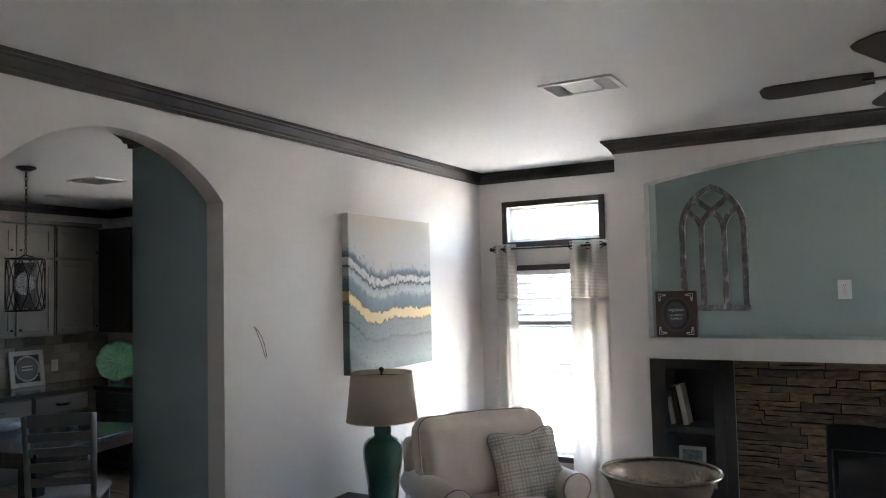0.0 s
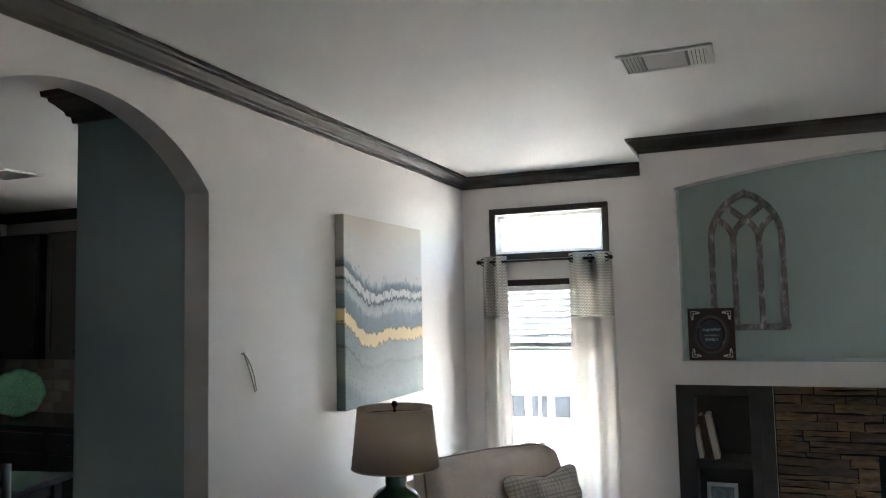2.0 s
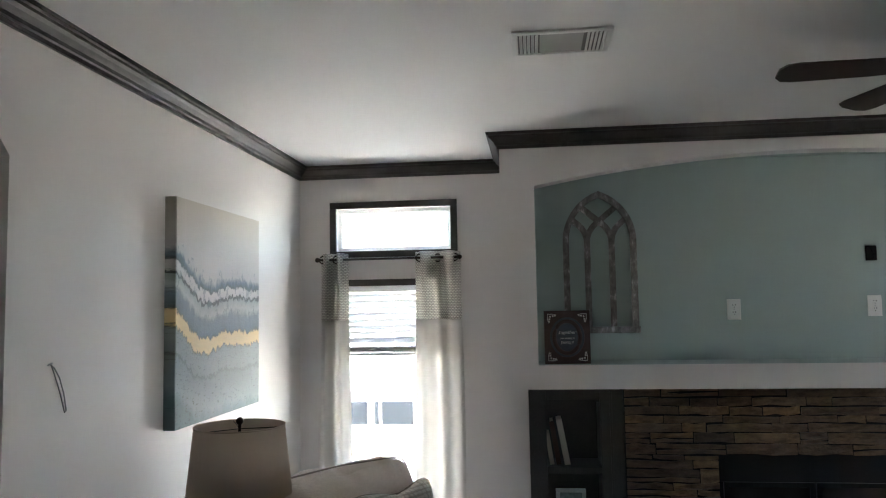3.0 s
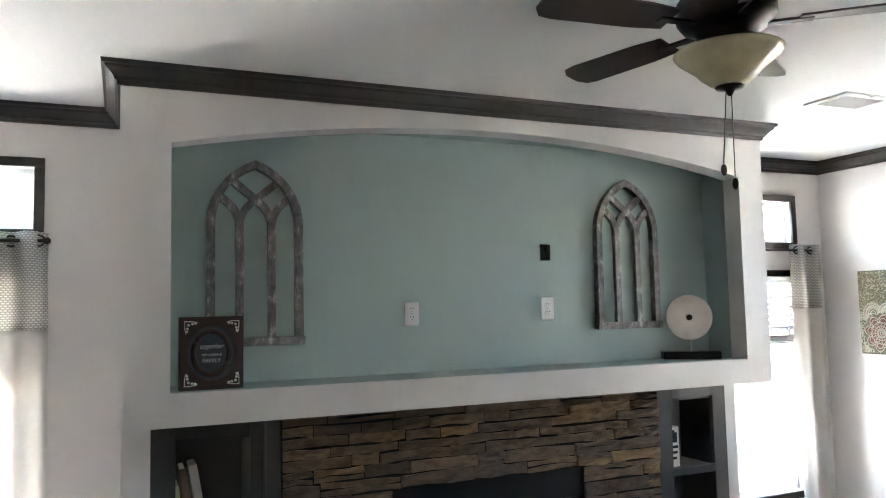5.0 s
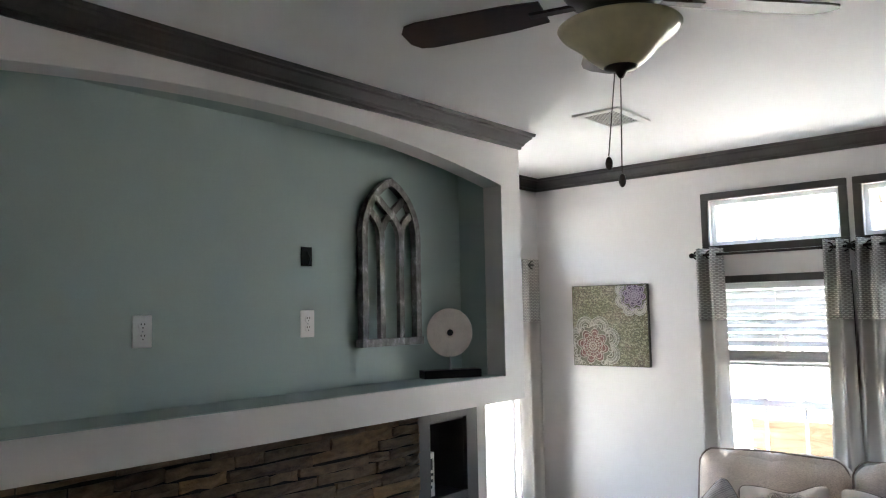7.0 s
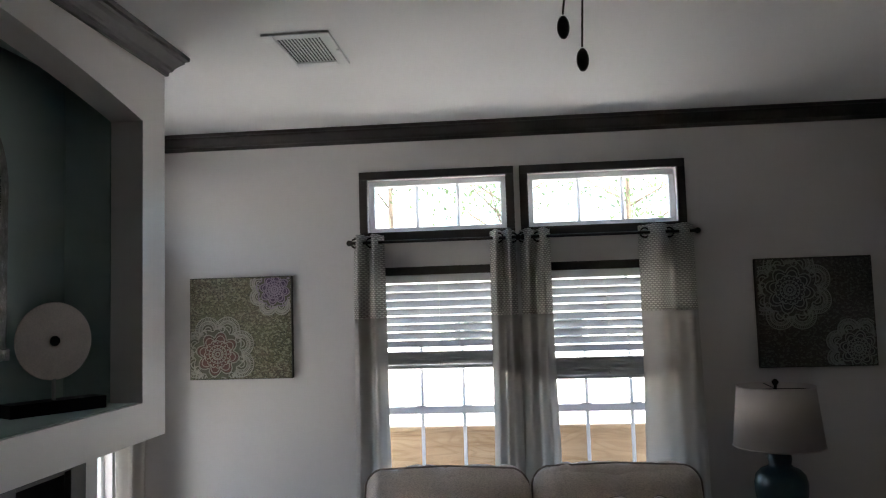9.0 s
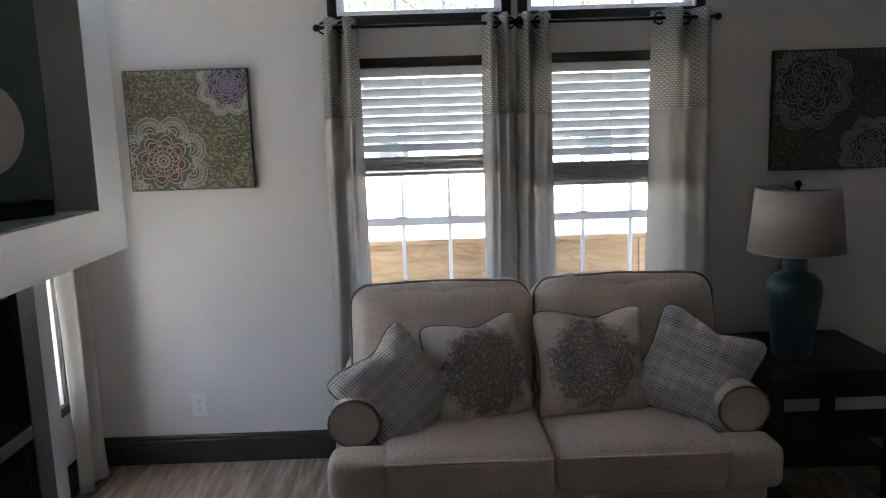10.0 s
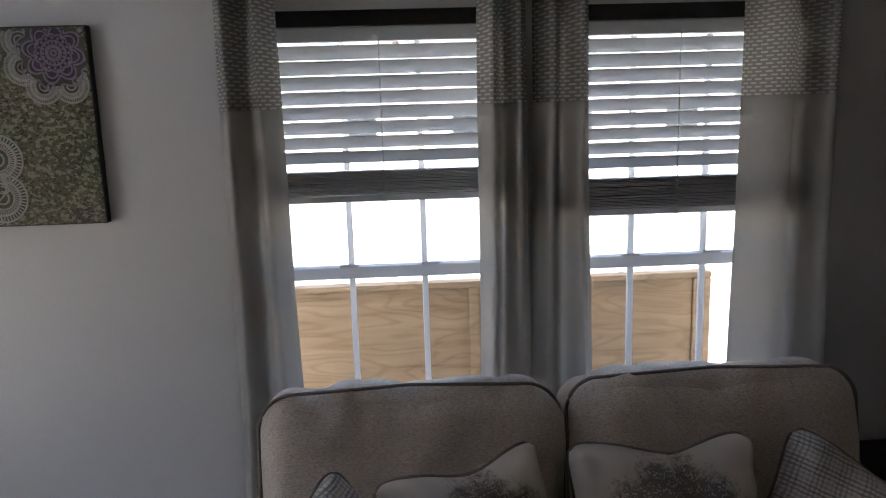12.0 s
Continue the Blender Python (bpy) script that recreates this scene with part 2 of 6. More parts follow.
def plaid(name, base, dark, warm, pitch):
    m = mat(name, base, 0.95, fine=420, bump=0.6, dist=0.004)
    v = coords(m)
    s = xyz(m, v)
    nx = calc(m, "MULTIPLY", noise_tex(m, v, 60.0), 0.45)
    def lines(axis, rate, share):
        return calc(m, "GREATER_THAN", calc(m, "FRACT", calc(m, "ADD", calc(m, "MULTIPLY", axis, rate), nx)), share)
    worn = calc(m, "ADD", 0.45, calc(m, "MULTIPLY", noise_tex(m, v, 90.0), 0.7))
    group_x, group_z = lines(s[0], pitch / 5, 0.45), lines(s[2], pitch / 5, 0.5)
    fa = calc(m, "MULTIPLY", lines(s[0], pitch, 0.6), calc(m, "ADD", 0.35, calc(m, "MULTIPLY", group_x, 0.45)))
    fb = calc(m, "MULTIPLY", lines(s[2], pitch, 0.55), calc(m, "ADD", 0.45, calc(m, "MULTIPLY", group_z, 0.45)))
    c1 = blend(m, calc(m, "MULTIPLY", fa, worn), base, warm)
    c2 = blend(m, calc(m, "MULTIPLY", fb, worn), c1, dark)
    n2 = noise_tex(m, v, 240.0)
    c3 = blend(m, calc(m, "MULTIPLY", calc(m, "GREATER_THAN", n2, 0.56), 0.3), c2, base)
    base_color(m, c3)
    return m


PLAID = plaid("tweed_plaid_fabric", (0.72, 0.67, 0.63), (0.13, 0.125, 0.14), (0.32, 0.24, 0.25), 96.0)
TWEED = plaid("pale_plaid_fabric", (0.58, 0.52, 0.46), (0.30, 0.26, 0.225), (0.33, 0.28, 0.24), 46.0)

# heathered weave of the upholstery: light and dark yarns, slubs across
v_ = coords(FABRIC)
yarn_ = noise_tex(FABRIC, coords(FABRIC, (1.0, 1.0, 3.0)), 130.0, 3.0, 0.7)
slub_ = noise_tex(FABRIC, v_, 11.0, 3.0)
r_ = link_ramp(FABRIC, yarn_, [(0.30, (0.38, 0.30, 0.25)), (0.5, (0.66, 0.55, 0.47)), (0.68, (0.82, 0.71, 0.62))])
base_color(FABRIC, blend(FABRIC, calc(FABRIC, "MULTIPLY", slub_, 0.3), r_.outputs[0], (0.60, 0.51, 0.445)))

# a faint nap on the woven fabrics
for m_ in (FABRIC, PLAID, TWEED):
    m_.node_tree.nodes["Principled BSDF"].inputs["Sheen Weight"].default_value = 0.6
    m_.node_tree.nodes["Principled BSDF"].inputs["Sheen Roughness"].default_value = 0.35

# cream pillow with a stitched dark medallion
MEDAL = mat("medallion_pillow_fabric", (0.52, 0.455, 0.40), 0.95, fine=420, bump=0.5, dist=0.003)
v_ = coords(MEDAL)
s_ = xyz(MEDAL, v_)
rad_ = calc(MEDAL, "SQRT", calc(MEDAL, "ADD", calc(MEDAL, "POWER", s_[0], 2.0), calc(MEDAL, "POWER", s_[2], 2.0)))
ang_ = calc(MEDAL, "ARCTAN2", s_[2], s_[0])
edge_ = calc(MEDAL, "ADD", 0.176, calc(MEDAL, "MULTIPLY", calc(MEDAL, "ABSOLUTE", calc(MEDAL, "SINE", calc(MEDAL, "MULTIPLY", ang_, 6.0))), 0.022))
fray_ = calc(MEDAL, "MULTIPLY", calc(MEDAL, "SUBTRACT", noise_tex(MEDAL, v_, 70.0, 4.0), 0.5), 0.10)
soft_ = calc(MEDAL, "SUBTRACT", calc(MEDAL, "ADD", edge_, fray_), rad_)
inside_ = calc(MEDAL, "MINIMUM", calc(MEDAL, "MAXIMUM", calc(MEDAL, "MULTIPLY", soft_, 28.0), 0.0), 1.0)
rings_ = calc(MEDAL, "SINE", calc(MEDAL, "ADD", calc(MEDAL, "MULTIPLY", rad_, 190.0), calc(MEDAL, "MULTIPLY", calc(MEDAL, "SINE", calc(MEDAL, "MULTIPLY", ang_, 12.0)), 2.2)))
nz_ = noise_tex(MEDAL, v_, 190.0, 3.0)
dark_ = calc(MEDAL, "GREATER_THAN", calc(MEDAL, "ADD", calc(MEDAL, "MULTIPLY", rings_, 0.035), nz_), 0.42)
base_color(MEDAL, blend(MEDAL, calc(MEDAL, "MULTIPLY", calc(MEDAL, "MULTIPLY", inside_, dark_), 0.74), (0.70, 0.62, 0.55), (0.10, 0.078, 0.082)))

# ledge stone: each stone takes its own tone from grey-brown to tan
v_ = coords(STONE)
in_ = STONE.node_tree.nodes.new("ShaderNodeObjectInfo")
r_ = link_ramp(STONE, in_.outputs["Random"], [(0.0, (0.105, 0.082, 0.064)), (0.25, (0.175, 0.122, 0.080)), (0.45, (0.12, 0.088, 0.066)), (0.65, (0.215, 0.145, 0.088)), (0.8, (0.14, 0.107, 0.080)), (1.0, (0.27, 0.17, 0.092))])
sm_ = link_ramp(STONE, noise_tex(STONE, coords(STONE, (1.0, 1.0, 2.6)), 14.0, 6.0, 0.65), [(0.25, (0.42, 0.40, 0.40)), (0.55, (1.05, 0.97, 0.90)), (0.8, (1.5, 1.3, 1.1))])
base_color(STONE, blend(STONE, 1.0, r_.outputs[0], sm_.outputs[0], "MULTIPLY"))

# arched frames: pale chips where the wash has worn
v_ = coords(GALV, (1.0, 1.0, 0.55))
r_ = link_ramp(GALV, noise_tex(GALV, v_, 26.0, 6.0, 0.7), [(0.30, (0.085, 0.08, 0.075)), (0.48, (0.19, 0.18, 0.17)), (0.58, (0.27, 0.26, 0.25)), (0.66, (0.56, 0.55, 0.53))])
base_color(GALV, r_.outputs[0])

# floor planks: grey-brown oak with long grain along x
PLANK = mat("grey_oak_plank", (0.30, 0.24, 0.18), 0.45, fine=60, bump=0.15)
v_ = coords(PLANK, (2.2, 22.0, 10.0))
inf_ = PLANK.node_tree.nodes.new("ShaderNodeObjectInfo")
off_ = PLANK.node_tree.nodes.new("ShaderNodeVectorMath")
off_.operation = "ADD"
PLANK.node_tree.links.new(v_, off_.inputs[0])
cmb_ = PLANK.node_tree.nodes.new("ShaderNodeCombineXYZ")
PLANK.node_tree.links.new(calc(PLANK, "MULTIPLY", inf_.outputs["Random"], 60.0), cmb_.inputs[2])
PLANK.node_tree.links.new(cmb_.outputs[0], off_.inputs[1])
g_ = noise_tex(PLANK, off_.outputs[0], 1.6, 6.0, 0.6)
r_ = link_ramp(PLANK, g_, [(0.25, (0.15, 0.115, 0.085)), (0.45, (0.29, 0.23, 0.175)), (0.6, (0.45, 0.375, 0.30)), (0.8, (0.54, 0.48, 0.41))])
base_color(PLANK, blend(PLANK, calc(PLANK, "MULTIPLY", inf_.outputs["Random"], 0.35), r_.outputs[0], (0.16, 0.13, 0.10)))

# pine boards outside
PINE = mat("raw_pine_board", (0.55, 0.38, 0.20), 0.75, fine=60, bump=0.1)
v_ = coords(PINE, (1.0, 0.9, 11.0))
r_ = link_ramp(PINE, noise_tex(PINE, v_, 2.4, 6.0, 0.6), [(0.28, (0.24, 0.15, 0.075)), (0.42, (0.40, 0.275, 0.155)), (0.6, (0.45, 0.32, 0.19)), (0.75, (0.50, 0.37, 0.23))])
con_ = calc(PINE, "SINE", calc(PINE, "MULTIPLY", noise_tex(PINE, coords(PINE, (1.0, 0.8, 3.4)), 1.9, 1.5), 95.0))
lin_ = calc(PINE, "MULTIPLY", calc(PINE, "SMOOTH_MAX", calc(PINE, "SUBTRACT", con_, 0.35), 0.0, 0.2), 0.65)
base_color(PINE, blend(PINE, lin_, r_.outputs[0], (0.27, 0.165, 0.08)))

# abstract landscape painting, by height across the canvas
ART = mat("abstract_painting", (0.5, 0.5, 0.5), 0.55, fine=90, bump=0.35, dist=0.003)
v_ = coords(ART)
s_ = xyz(ART, v_)
wob_ = calc(ART, "MULTIPLY", calc(ART, "SUBTRACT", noise_tex(ART, coords(ART, (1, 3.2, 1.0)), 1.3, 2.0), 0.5), 0.09)
jag_ = calc(ART, "MULTIPLY", calc(ART, "SUBTRACT", noise_tex(ART, coords(ART, (1, 11, 6)), 2.4, 7.0, 0.72), 0.5), 0.11)
h_ = calc(ART, "ADD", calc(ART, "DIVIDE", s_[2], 0.985), calc(ART, "ADD", wob_, jag_))
hump_ = calc(ART, "MULTIPLY", calc(ART, "SMOOTH_MAX", calc(ART, "SUBTRACT", 0.22, s_[1]), 0.0, 0.1), 0.55)
h2_ = calc(ART, "SUBTRACT", h_, hump_)
r_ = link_ramp(ART, h2_, [(0.0, (0.09, 0.15, 0.155)), (0.06, (0.19, 0.25, 0.25)), (0.19, (0.15, 0.19, 0.19)), (0.205, (0.05, 0.065, 0.07)), (0.215, (0.17, 0.21, 0.21)),
                          (0.31, (0.20, 0.23, 0.225)), (0.318, (0.04, 0.04, 0.035)), (0.325, (0.78, 0.60, 0.30)), (0.385, (0.80, 0.63, 0.34)), (0.39, (0.06, 0.06, 0.05)),
                          (0.40, (0.085, 0.12, 0.14)), (0.47, (0.16, 0.21, 0.235)), (0.50, (0.45, 0.47, 0.47)), (0.545, (0.30, 0.33, 0.33)), (0.548, (0.025, 0.03, 0.035)), (0.562, (0.03, 0.035, 0.04)), (0.566, (0.52, 0.51, 0.50)),
                          (0.605, (0.60, 0.57, 0.55)), (0.610, (0.03, 0.04, 0.05)), (0.634, (0.10, 0.14, 0.17)), (0.66, (0.50, 0.48, 0.46)), (0.72, (0.55, 0.505, 0.46)), (1.0, (0.53, 0.465, 0.39))])
fl_ = calc(ART, "GREATER_THAN", noise_tex(ART, coords(ART, (1, 22, 60)), 1.5, 5.0, 0.65), 0.60)
low_ = calc(ART, "LESS_THAN", h2_, 0.31)
lowc_ = blend(ART, calc(ART, "MULTIPLY", calc(ART, "MULTIPLY", fl_, low_), 0.8), r_.outputs[0], (0.05, 0.065, 0.065))
dr_ = calc(ART, "GREATER_THAN", noise_tex(ART, coords(ART, (1, 13, 9)), 1.6, 7.0, 0.7), 0.57)
mid_ = calc(ART, "MULTIPLY", calc(ART, "GREATER_THAN", h2_, 0.40), calc(ART, "LESS_THAN", h2_, 0.70))
midc_ = blend(ART, calc(ART, "MULTIPLY", calc(ART, "MULTIPLY", dr_, mid_), 0.55), lowc_, (0.085, 0.12, 0.14))
wash_ = noise_tex(ART, coords(ART, (1, 3, 3)), 2.2, 5.0, 0.6)
base_color(ART, blend(ART, calc(ART, "MULTIPLY", wash_, 0.14), midc_, (0.33, 0.36, 0.34)))

# mandala canvases: mottled green and brown ground, pale raised lines
GROUND_G = mat("olive_mottled_canvas", (0.2, 0.2, 0.1), 0.7, fine=70, bump=0.7, dist=0.006)
v_ = coords(GROUND_G)
a_ = noise_tex(GROUND_G, v_, 7.0, 4.0)
r_ = link_ramp(GROUND_G, a_, [(0.3, (0.085, 0.084, 0.04)), (0.5, (0.135, 0.128, 0.065)), (0.62, (0.17, 0.135, 0.085)), (0.75, (0.09, 0.075, 0.048))])
sp_ = calc(GROUND_G, "GREATER_THAN", noise_tex(GROUND_G, coords(GROUND_G, (0.8, 1.0, 1.2)), 88.0, 2.0, 0.55), 0.55)
# dark specks put the shade of the embossing's gaps into the colour
gap_shade_ = calc(GROUND_G, "GREATER_THAN", noise_tex(GROUND_G, coords(GROUND_G, (0.9, 1.0, 1.3)), 120.0, 2.0, 0.5), 0.56)
mot_ = blend(GROUND_G, calc(GROUND_G, "MULTIPLY", gap_shade_, 0.8), r_.outputs[0], (0.03, 0.028, 0.014))
base_color(GROUND_G, blend(GROUND_G, calc(GROUND_G, "MULTIPLY", sp_, 0.6), mot_, (0.42, 0.41, 0.29)))
LINE_W = mat("pale_raised_paint", (0.52, 0.50, 0.43), 0.6, vary=0.2, scale=30, bump=0.2)
LINE_P = mat("lilac_raised_paint", (0.40, 0.33, 0.39), 0.6, vary=0.2, scale=30, bump=0.2)
FLOWER_R = mat("rust_flower_paint", (0.15, 0.055, 0.04), 0.65, vary=0.4, scale=25, bump=0.3)
FLOWER_P = mat("purple_flower_paint", (0.10, 0.06, 0.11), 0.65, vary=0.4, scale=25, bump=0.3)
PETAL_G = mat("grey_green_petal_paint", (0.12, 0.115, 0.07), 0.65, vary=0.35, scale=20, bump=0.3)
CANVAS_EDGE = mat("dark_canvas_edge", (0.05, 0.045, 0.035), 0.7, vary=0.3)
GROUND_D = mat("dark_brown_mottled_canvas", (0.07, 0.06, 0.05), 0.7, vary=0.5, scale=8, fine=70, bump=0.7, dist=0.006)
v_ = coords(GROUND_D)
sp_ = calc(GROUND_D, "GREATER_THAN", noise_tex(GROUND_D, coords(GROUND_D, (0.8, 1.0, 1.2)), 88.0, 2.0, 0.55), 0.56)
base_color(GROUND_D, blend(GROUND_D, calc(GROUND_D, "MULTIPLY", sp_, 0.6), (0.062, 0.058, 0.046), (0.20, 0.195, 0.17)))
LINE_D = mat("grey_raised_paint", (0.31, 0.32, 0.28), 0.6, vary=0.2, scale=30, bump=0.2)
FLOWER_D = mat("dark_flower_paint", (0.05, 0.045, 0.042), 0.65, vary=0.4, scale=25, bump=0.3)


# ---- mesh helpers ----
def mesh_from(bm, name, material, smooth=False):
    me = bpy.data.meshes.new(name)
    bm.normal_update()
    bm.to_mesh(me)
    bm.free()
    me.materials.append(material)
    if smooth:
        me.polygons.foreach_set("use_smooth", [True] * len(me.polygons))
    return me


def part(name, bm, material, parent=None, label="", smooth=False, at=None):
    ob = new(name, mesh_from(bm, name, material, smooth))
    if parent is not None:
        ob.parent = parent
    if at is not None:
        ob.matrix_basis = at
    if label:
        tagged(ob, label)
    return ob


def thing(name, m, label, category, group="", kind=""):
    ob = new(name)
    ob.empty_display_size = 0.1
    ob.matrix_basis = m
    return tagged(ob, label, category, group, kind)


def box(x0, y0, z0, x1, y1, z1, bevel=0.0, seg=2, bm=None):
    bm = bm or bmesh.new()
    b2 = bmesh.new()
    bmesh.ops.create_cube(b2, size=1.0)
    for v in b2.verts:
        v.co = Vector(((x0 + x1) / 2 + v.co.x * (x1 - x0), (y0 + y1) / 2 + v.co.y * (y1 - y0), (z0 + z1) / 2 + v.co.z * (z1 - z0)))
    if bevel:
        bmesh.ops.bevel(b2, geom=b2.edges[:], offset=bevel, segments=seg, profile=0.5, affect="EDGES")
    return absorb(bm, b2)


def absorb(bm, other, m=None):
    """Copies the faces of another bmesh into bm."""
    made = [bm.verts.new(m @ v.co if m else v.co) for v in other.verts]
    other.verts.index_update()
    for f in other.faces:
        bm.faces.new([made[v.index] for v in f.verts])
    other.free()
    return bm


def lathe(profile, seg=28, bm=None):
    """Turns (radius, height) points about z."""
    bm = bm or bmesh.new()
    rings = []
    for r, z in profile:
        rings.append([bm.verts.new((r * math.cos(2 * math.pi * i / seg), r * math.sin(2 * math.pi * i / seg), z)) for i in range(seg)])
    for a, b in zip(rings, rings[1:]):
        for i in range(seg):
            j = (i + 1) % seg
            bm.faces.new((a[i], a[j], b[j], b[i]))
    if profile[0][0] > 1e-4:
        bm.faces.new(rings[0][::-1])
    if profile[-1][0] > 1e-4:
        bm.faces.new(rings[-1])
    bmesh.ops.remove_doubles(bm, verts=bm.verts[:], dist=1e-5)
    return bm


def tube(points, r, seg=8, closed=False, bm=None):
    bm = bm or bmesh.new()
    pts = [Vector(p) for p in points]
    rings = []
    for i, p in enumerate(pts):
        a = pts[i - 1] if (i or closed) else p
        b = pts[(i + 1) % len(pts)] if (i < len(pts) - 1 or closed) else p
        d = (b - a).normalized()
        ref = Vector((0, 0, 1)) if abs(d.z) < 0.9 else Vector((1, 0, 0))
        u = d.cross(ref).normalized()
        w = d.cross(u)
        rr = r[i] if isinstance(r, (list, tuple)) else r
        rings.append([bm.verts.new(p + rr * (math.cos(2 * math.pi * k / seg) * u + math.sin(2 * math.pi * k / seg) * w)) for k in range(seg)])
    pairs = list(zip(rings, rings[1:])) + ([(rings[-1], rings[0])] if closed else [])
    for a, b in pairs:
        for k in range(seg):
            j = (k + 1) % seg
            bm.faces.new((a[k], a[j], b[j], b[k]))
    if not closed:
        bm.faces.new(rings[0][::-1])
        bm.faces.new(rings[-1])
    return bm


def ball(r, centre=(0, 0, 0), bm=None, u=12, v=8, squash=1.0):
    bm = bm or bmesh.new()
    b2 = bmesh.new()
    bmesh.ops.create_uvsphere(b2, u_segments=u, v_segments=v, radius=r)
    for q in b2.verts:
        q.co.z *= squash
    return absorb(bm, b2, Matrix.Translation(centre))


def soft_box(w, d, h, r=0.06, bulge=(0.0, 0.0, 0.0), n=14, wrinkle=0.0, seed=0.0):
    """A cushion block, centred, with rounded edges and bulged faces."""
    bm = bmesh.new()
    b2 = bmesh.new()
    bmesh.ops.create_cube(b2, size=2.0)
    bmesh.ops.subdivide_edges(b2, edges=b2.edges[:], cuts=n, use_grid_fill=True)
    half = Vector((w / 2, d / 2, h / 2))
    for v in b2.verts:
        c = Vector([math.sin(q * math.pi / 2) for q in v.co])
        p = Vector([q * k for q, k in zip(c, half)])
        core = Vector([max(-k + r, min(k - r, q)) for q, k in zip(p, half)])
        off = p - core
        if off.length > 1e-6:
            p = core + off.normalized() * r
        for ax in range(3):
            o1, o2 = [k for k in range(3) if k != ax]
            p[ax] += bulge[ax] * c[ax] * (1 - c[o1] ** 2) * (1 - c[o2] ** 2)
        if wrinkle:
            p += wrinkle * noise.noise_vector(Vector((p.x * 5 + seed, p.y * 5, p.z * 5)))
        v.co = p
    return absorb(bm, b2)


def pillow_outline(u, v, w, h, dent):
    """Where (u, v) of a cushion's face lies: sides drawn in, corners pulled out, the top sagging between them."""
    ear = 1 - 0.09 * abs(u * v) ** 8
    x = w / 2 * u * (1 - 0.10 * (1 - v * v) ** 1.3) * ear
    z = h / 2 * v * (1 - 0.08 * (1 - u * u) ** 1.3) * ear
    return x, z - dent * max(0.0, v) ** 2 * math.exp(-((u - 0.12) / 0.42) ** 2)


def pillow_mesh(w, h, t, seed=0.0, n=34, dent=0.028):
    """A scatter cushion standing in the local xz plane, with pulled-out corners and gathers along its seams."""
    bm = bmesh.new()
    for sgn in (-1, 1):
        g = []
        for i in range(n + 1):
            row = []
            for j in range(n + 1):
                u, v = math.sin((i / n * 2 - 1) * math.pi / 2), math.sin((j / n * 2 - 1) * math.pi / 2)
                x, z = pillow_outline(u, v, w, h, dent)
                thick = t / 2 * (max(0.0, 1 - u ** 4) * max(0.0, 1 - v ** 4)) ** 0.46
                soft = min(1, thick / 0.025)
                wr = 0.030 * noise.noise(Vector((x * 7 + seed, z * 7, sgn * 3.0))) + 0.010 * noise.noise(Vector((x * 22 + seed, z * 22, sgn * 5.0)))
                gather = 0.011 * math.sin(u * 13 + seed * 2 + 2 * v) * abs(v) ** 3 + 0.009 * math.sin(v * 12 + seed) * abs(u) ** 3
                gather -= 0.034 * max(0.0, v) * math.exp(-((u - 0.12 - 0.25 * (1 - v)) / 0.09) ** 2)
                row.append(bm.verts.new((x, sgn * (thick + gather * soft) + wr * soft, z)))
            g.append(row)
        for i in range(n):
            for j in range(n):
                q = (g[i][j], g[i + 1][j], g[i + 1][j + 1], g[i][j + 1])
                bm.faces.new(q if sgn < 0 else q[::-1])
    bmesh.ops.remove_doubles(bm, verts=bm.verts[:], dist=1e-4)
    return bm


def pillow_rim(w, h, n=22, dent=0.028):
    pts = []
    for k in range(4 * n):
        side, q = divmod(k, n)
        q = math.sin((q / n * 2 - 1) * math.pi / 2)
        u, v = ((q, -1), (1, q), (-q, 1), (-1, -q))[side]
        x, z = pillow_outline(u, v, w, h, dent)
        pts.append((x, 0, z))
    return pts


def sweep(path, profile, closed=False):
    """A moulding: profile points (out, z) carried along a plan path; out points to the left of the way."""
    bm = bmesh.new()
    pts = [Vector((*p, 0)) for p in path]
    rings = []
    for i, p in enumerate(pts):
        d0 = (p - pts[i - 1]).normalized() if (i or closed) else None
        d1 = (pts[(i + 1) % len(pts)] - p).normalized() if (i < len(pts) - 1 or closed) else None
        d0, d1 = d0 or d1, d1 or d0
        n0, n1 = Vector((-d0.y, d0.x, 0)), Vector((-d1.y, d1.x, 0))
        mit = (n0 + n1) / (1 + n0.dot(n1))
        rings.append([bm.verts.new(p + mit * o + Vector((0, 0, z))) for o, z in profile])
    k = len(profile)
    for a, b in list(zip(rings, rings[1:])) + ([(rings[-1], rings[0])] if closed else []):
        for q in range(k):
            bm.faces.new((a[q], a[(q + 1) % k], b[(q + 1) % k], b[q]))
    if not closed:
        bm.faces.new(rings[0])
        bm.faces.new(rings[-1][::-1])
    return bm


def slab(outline, axis, a, b):
    """A flat outline (two coordinates a point) pushed from a to b along the axis; concave outlines allowed."""
    bm = bmesh.new()
    def put(p, q):
        return {"x": (q, p[0], p[1]), "y": (p[0], q, p[1]), "z": (p[0], p[1], q)}[axis]
    lo, hi = [bm.verts.new(put(p, a)) for p in outline], [bm.verts.new(put(p, b)) for p in outline]
    bm.faces.new(lo)
    bm.faces.new(hi[::-1])
    for i in range(len(outline)):
        j = (i + 1) % len(outline)
        bm.faces.new((lo[j], lo[i], hi[i], hi[j]))
    bmesh.ops.recalc_face_normals(bm, faces=bm.faces[:])
    return bm


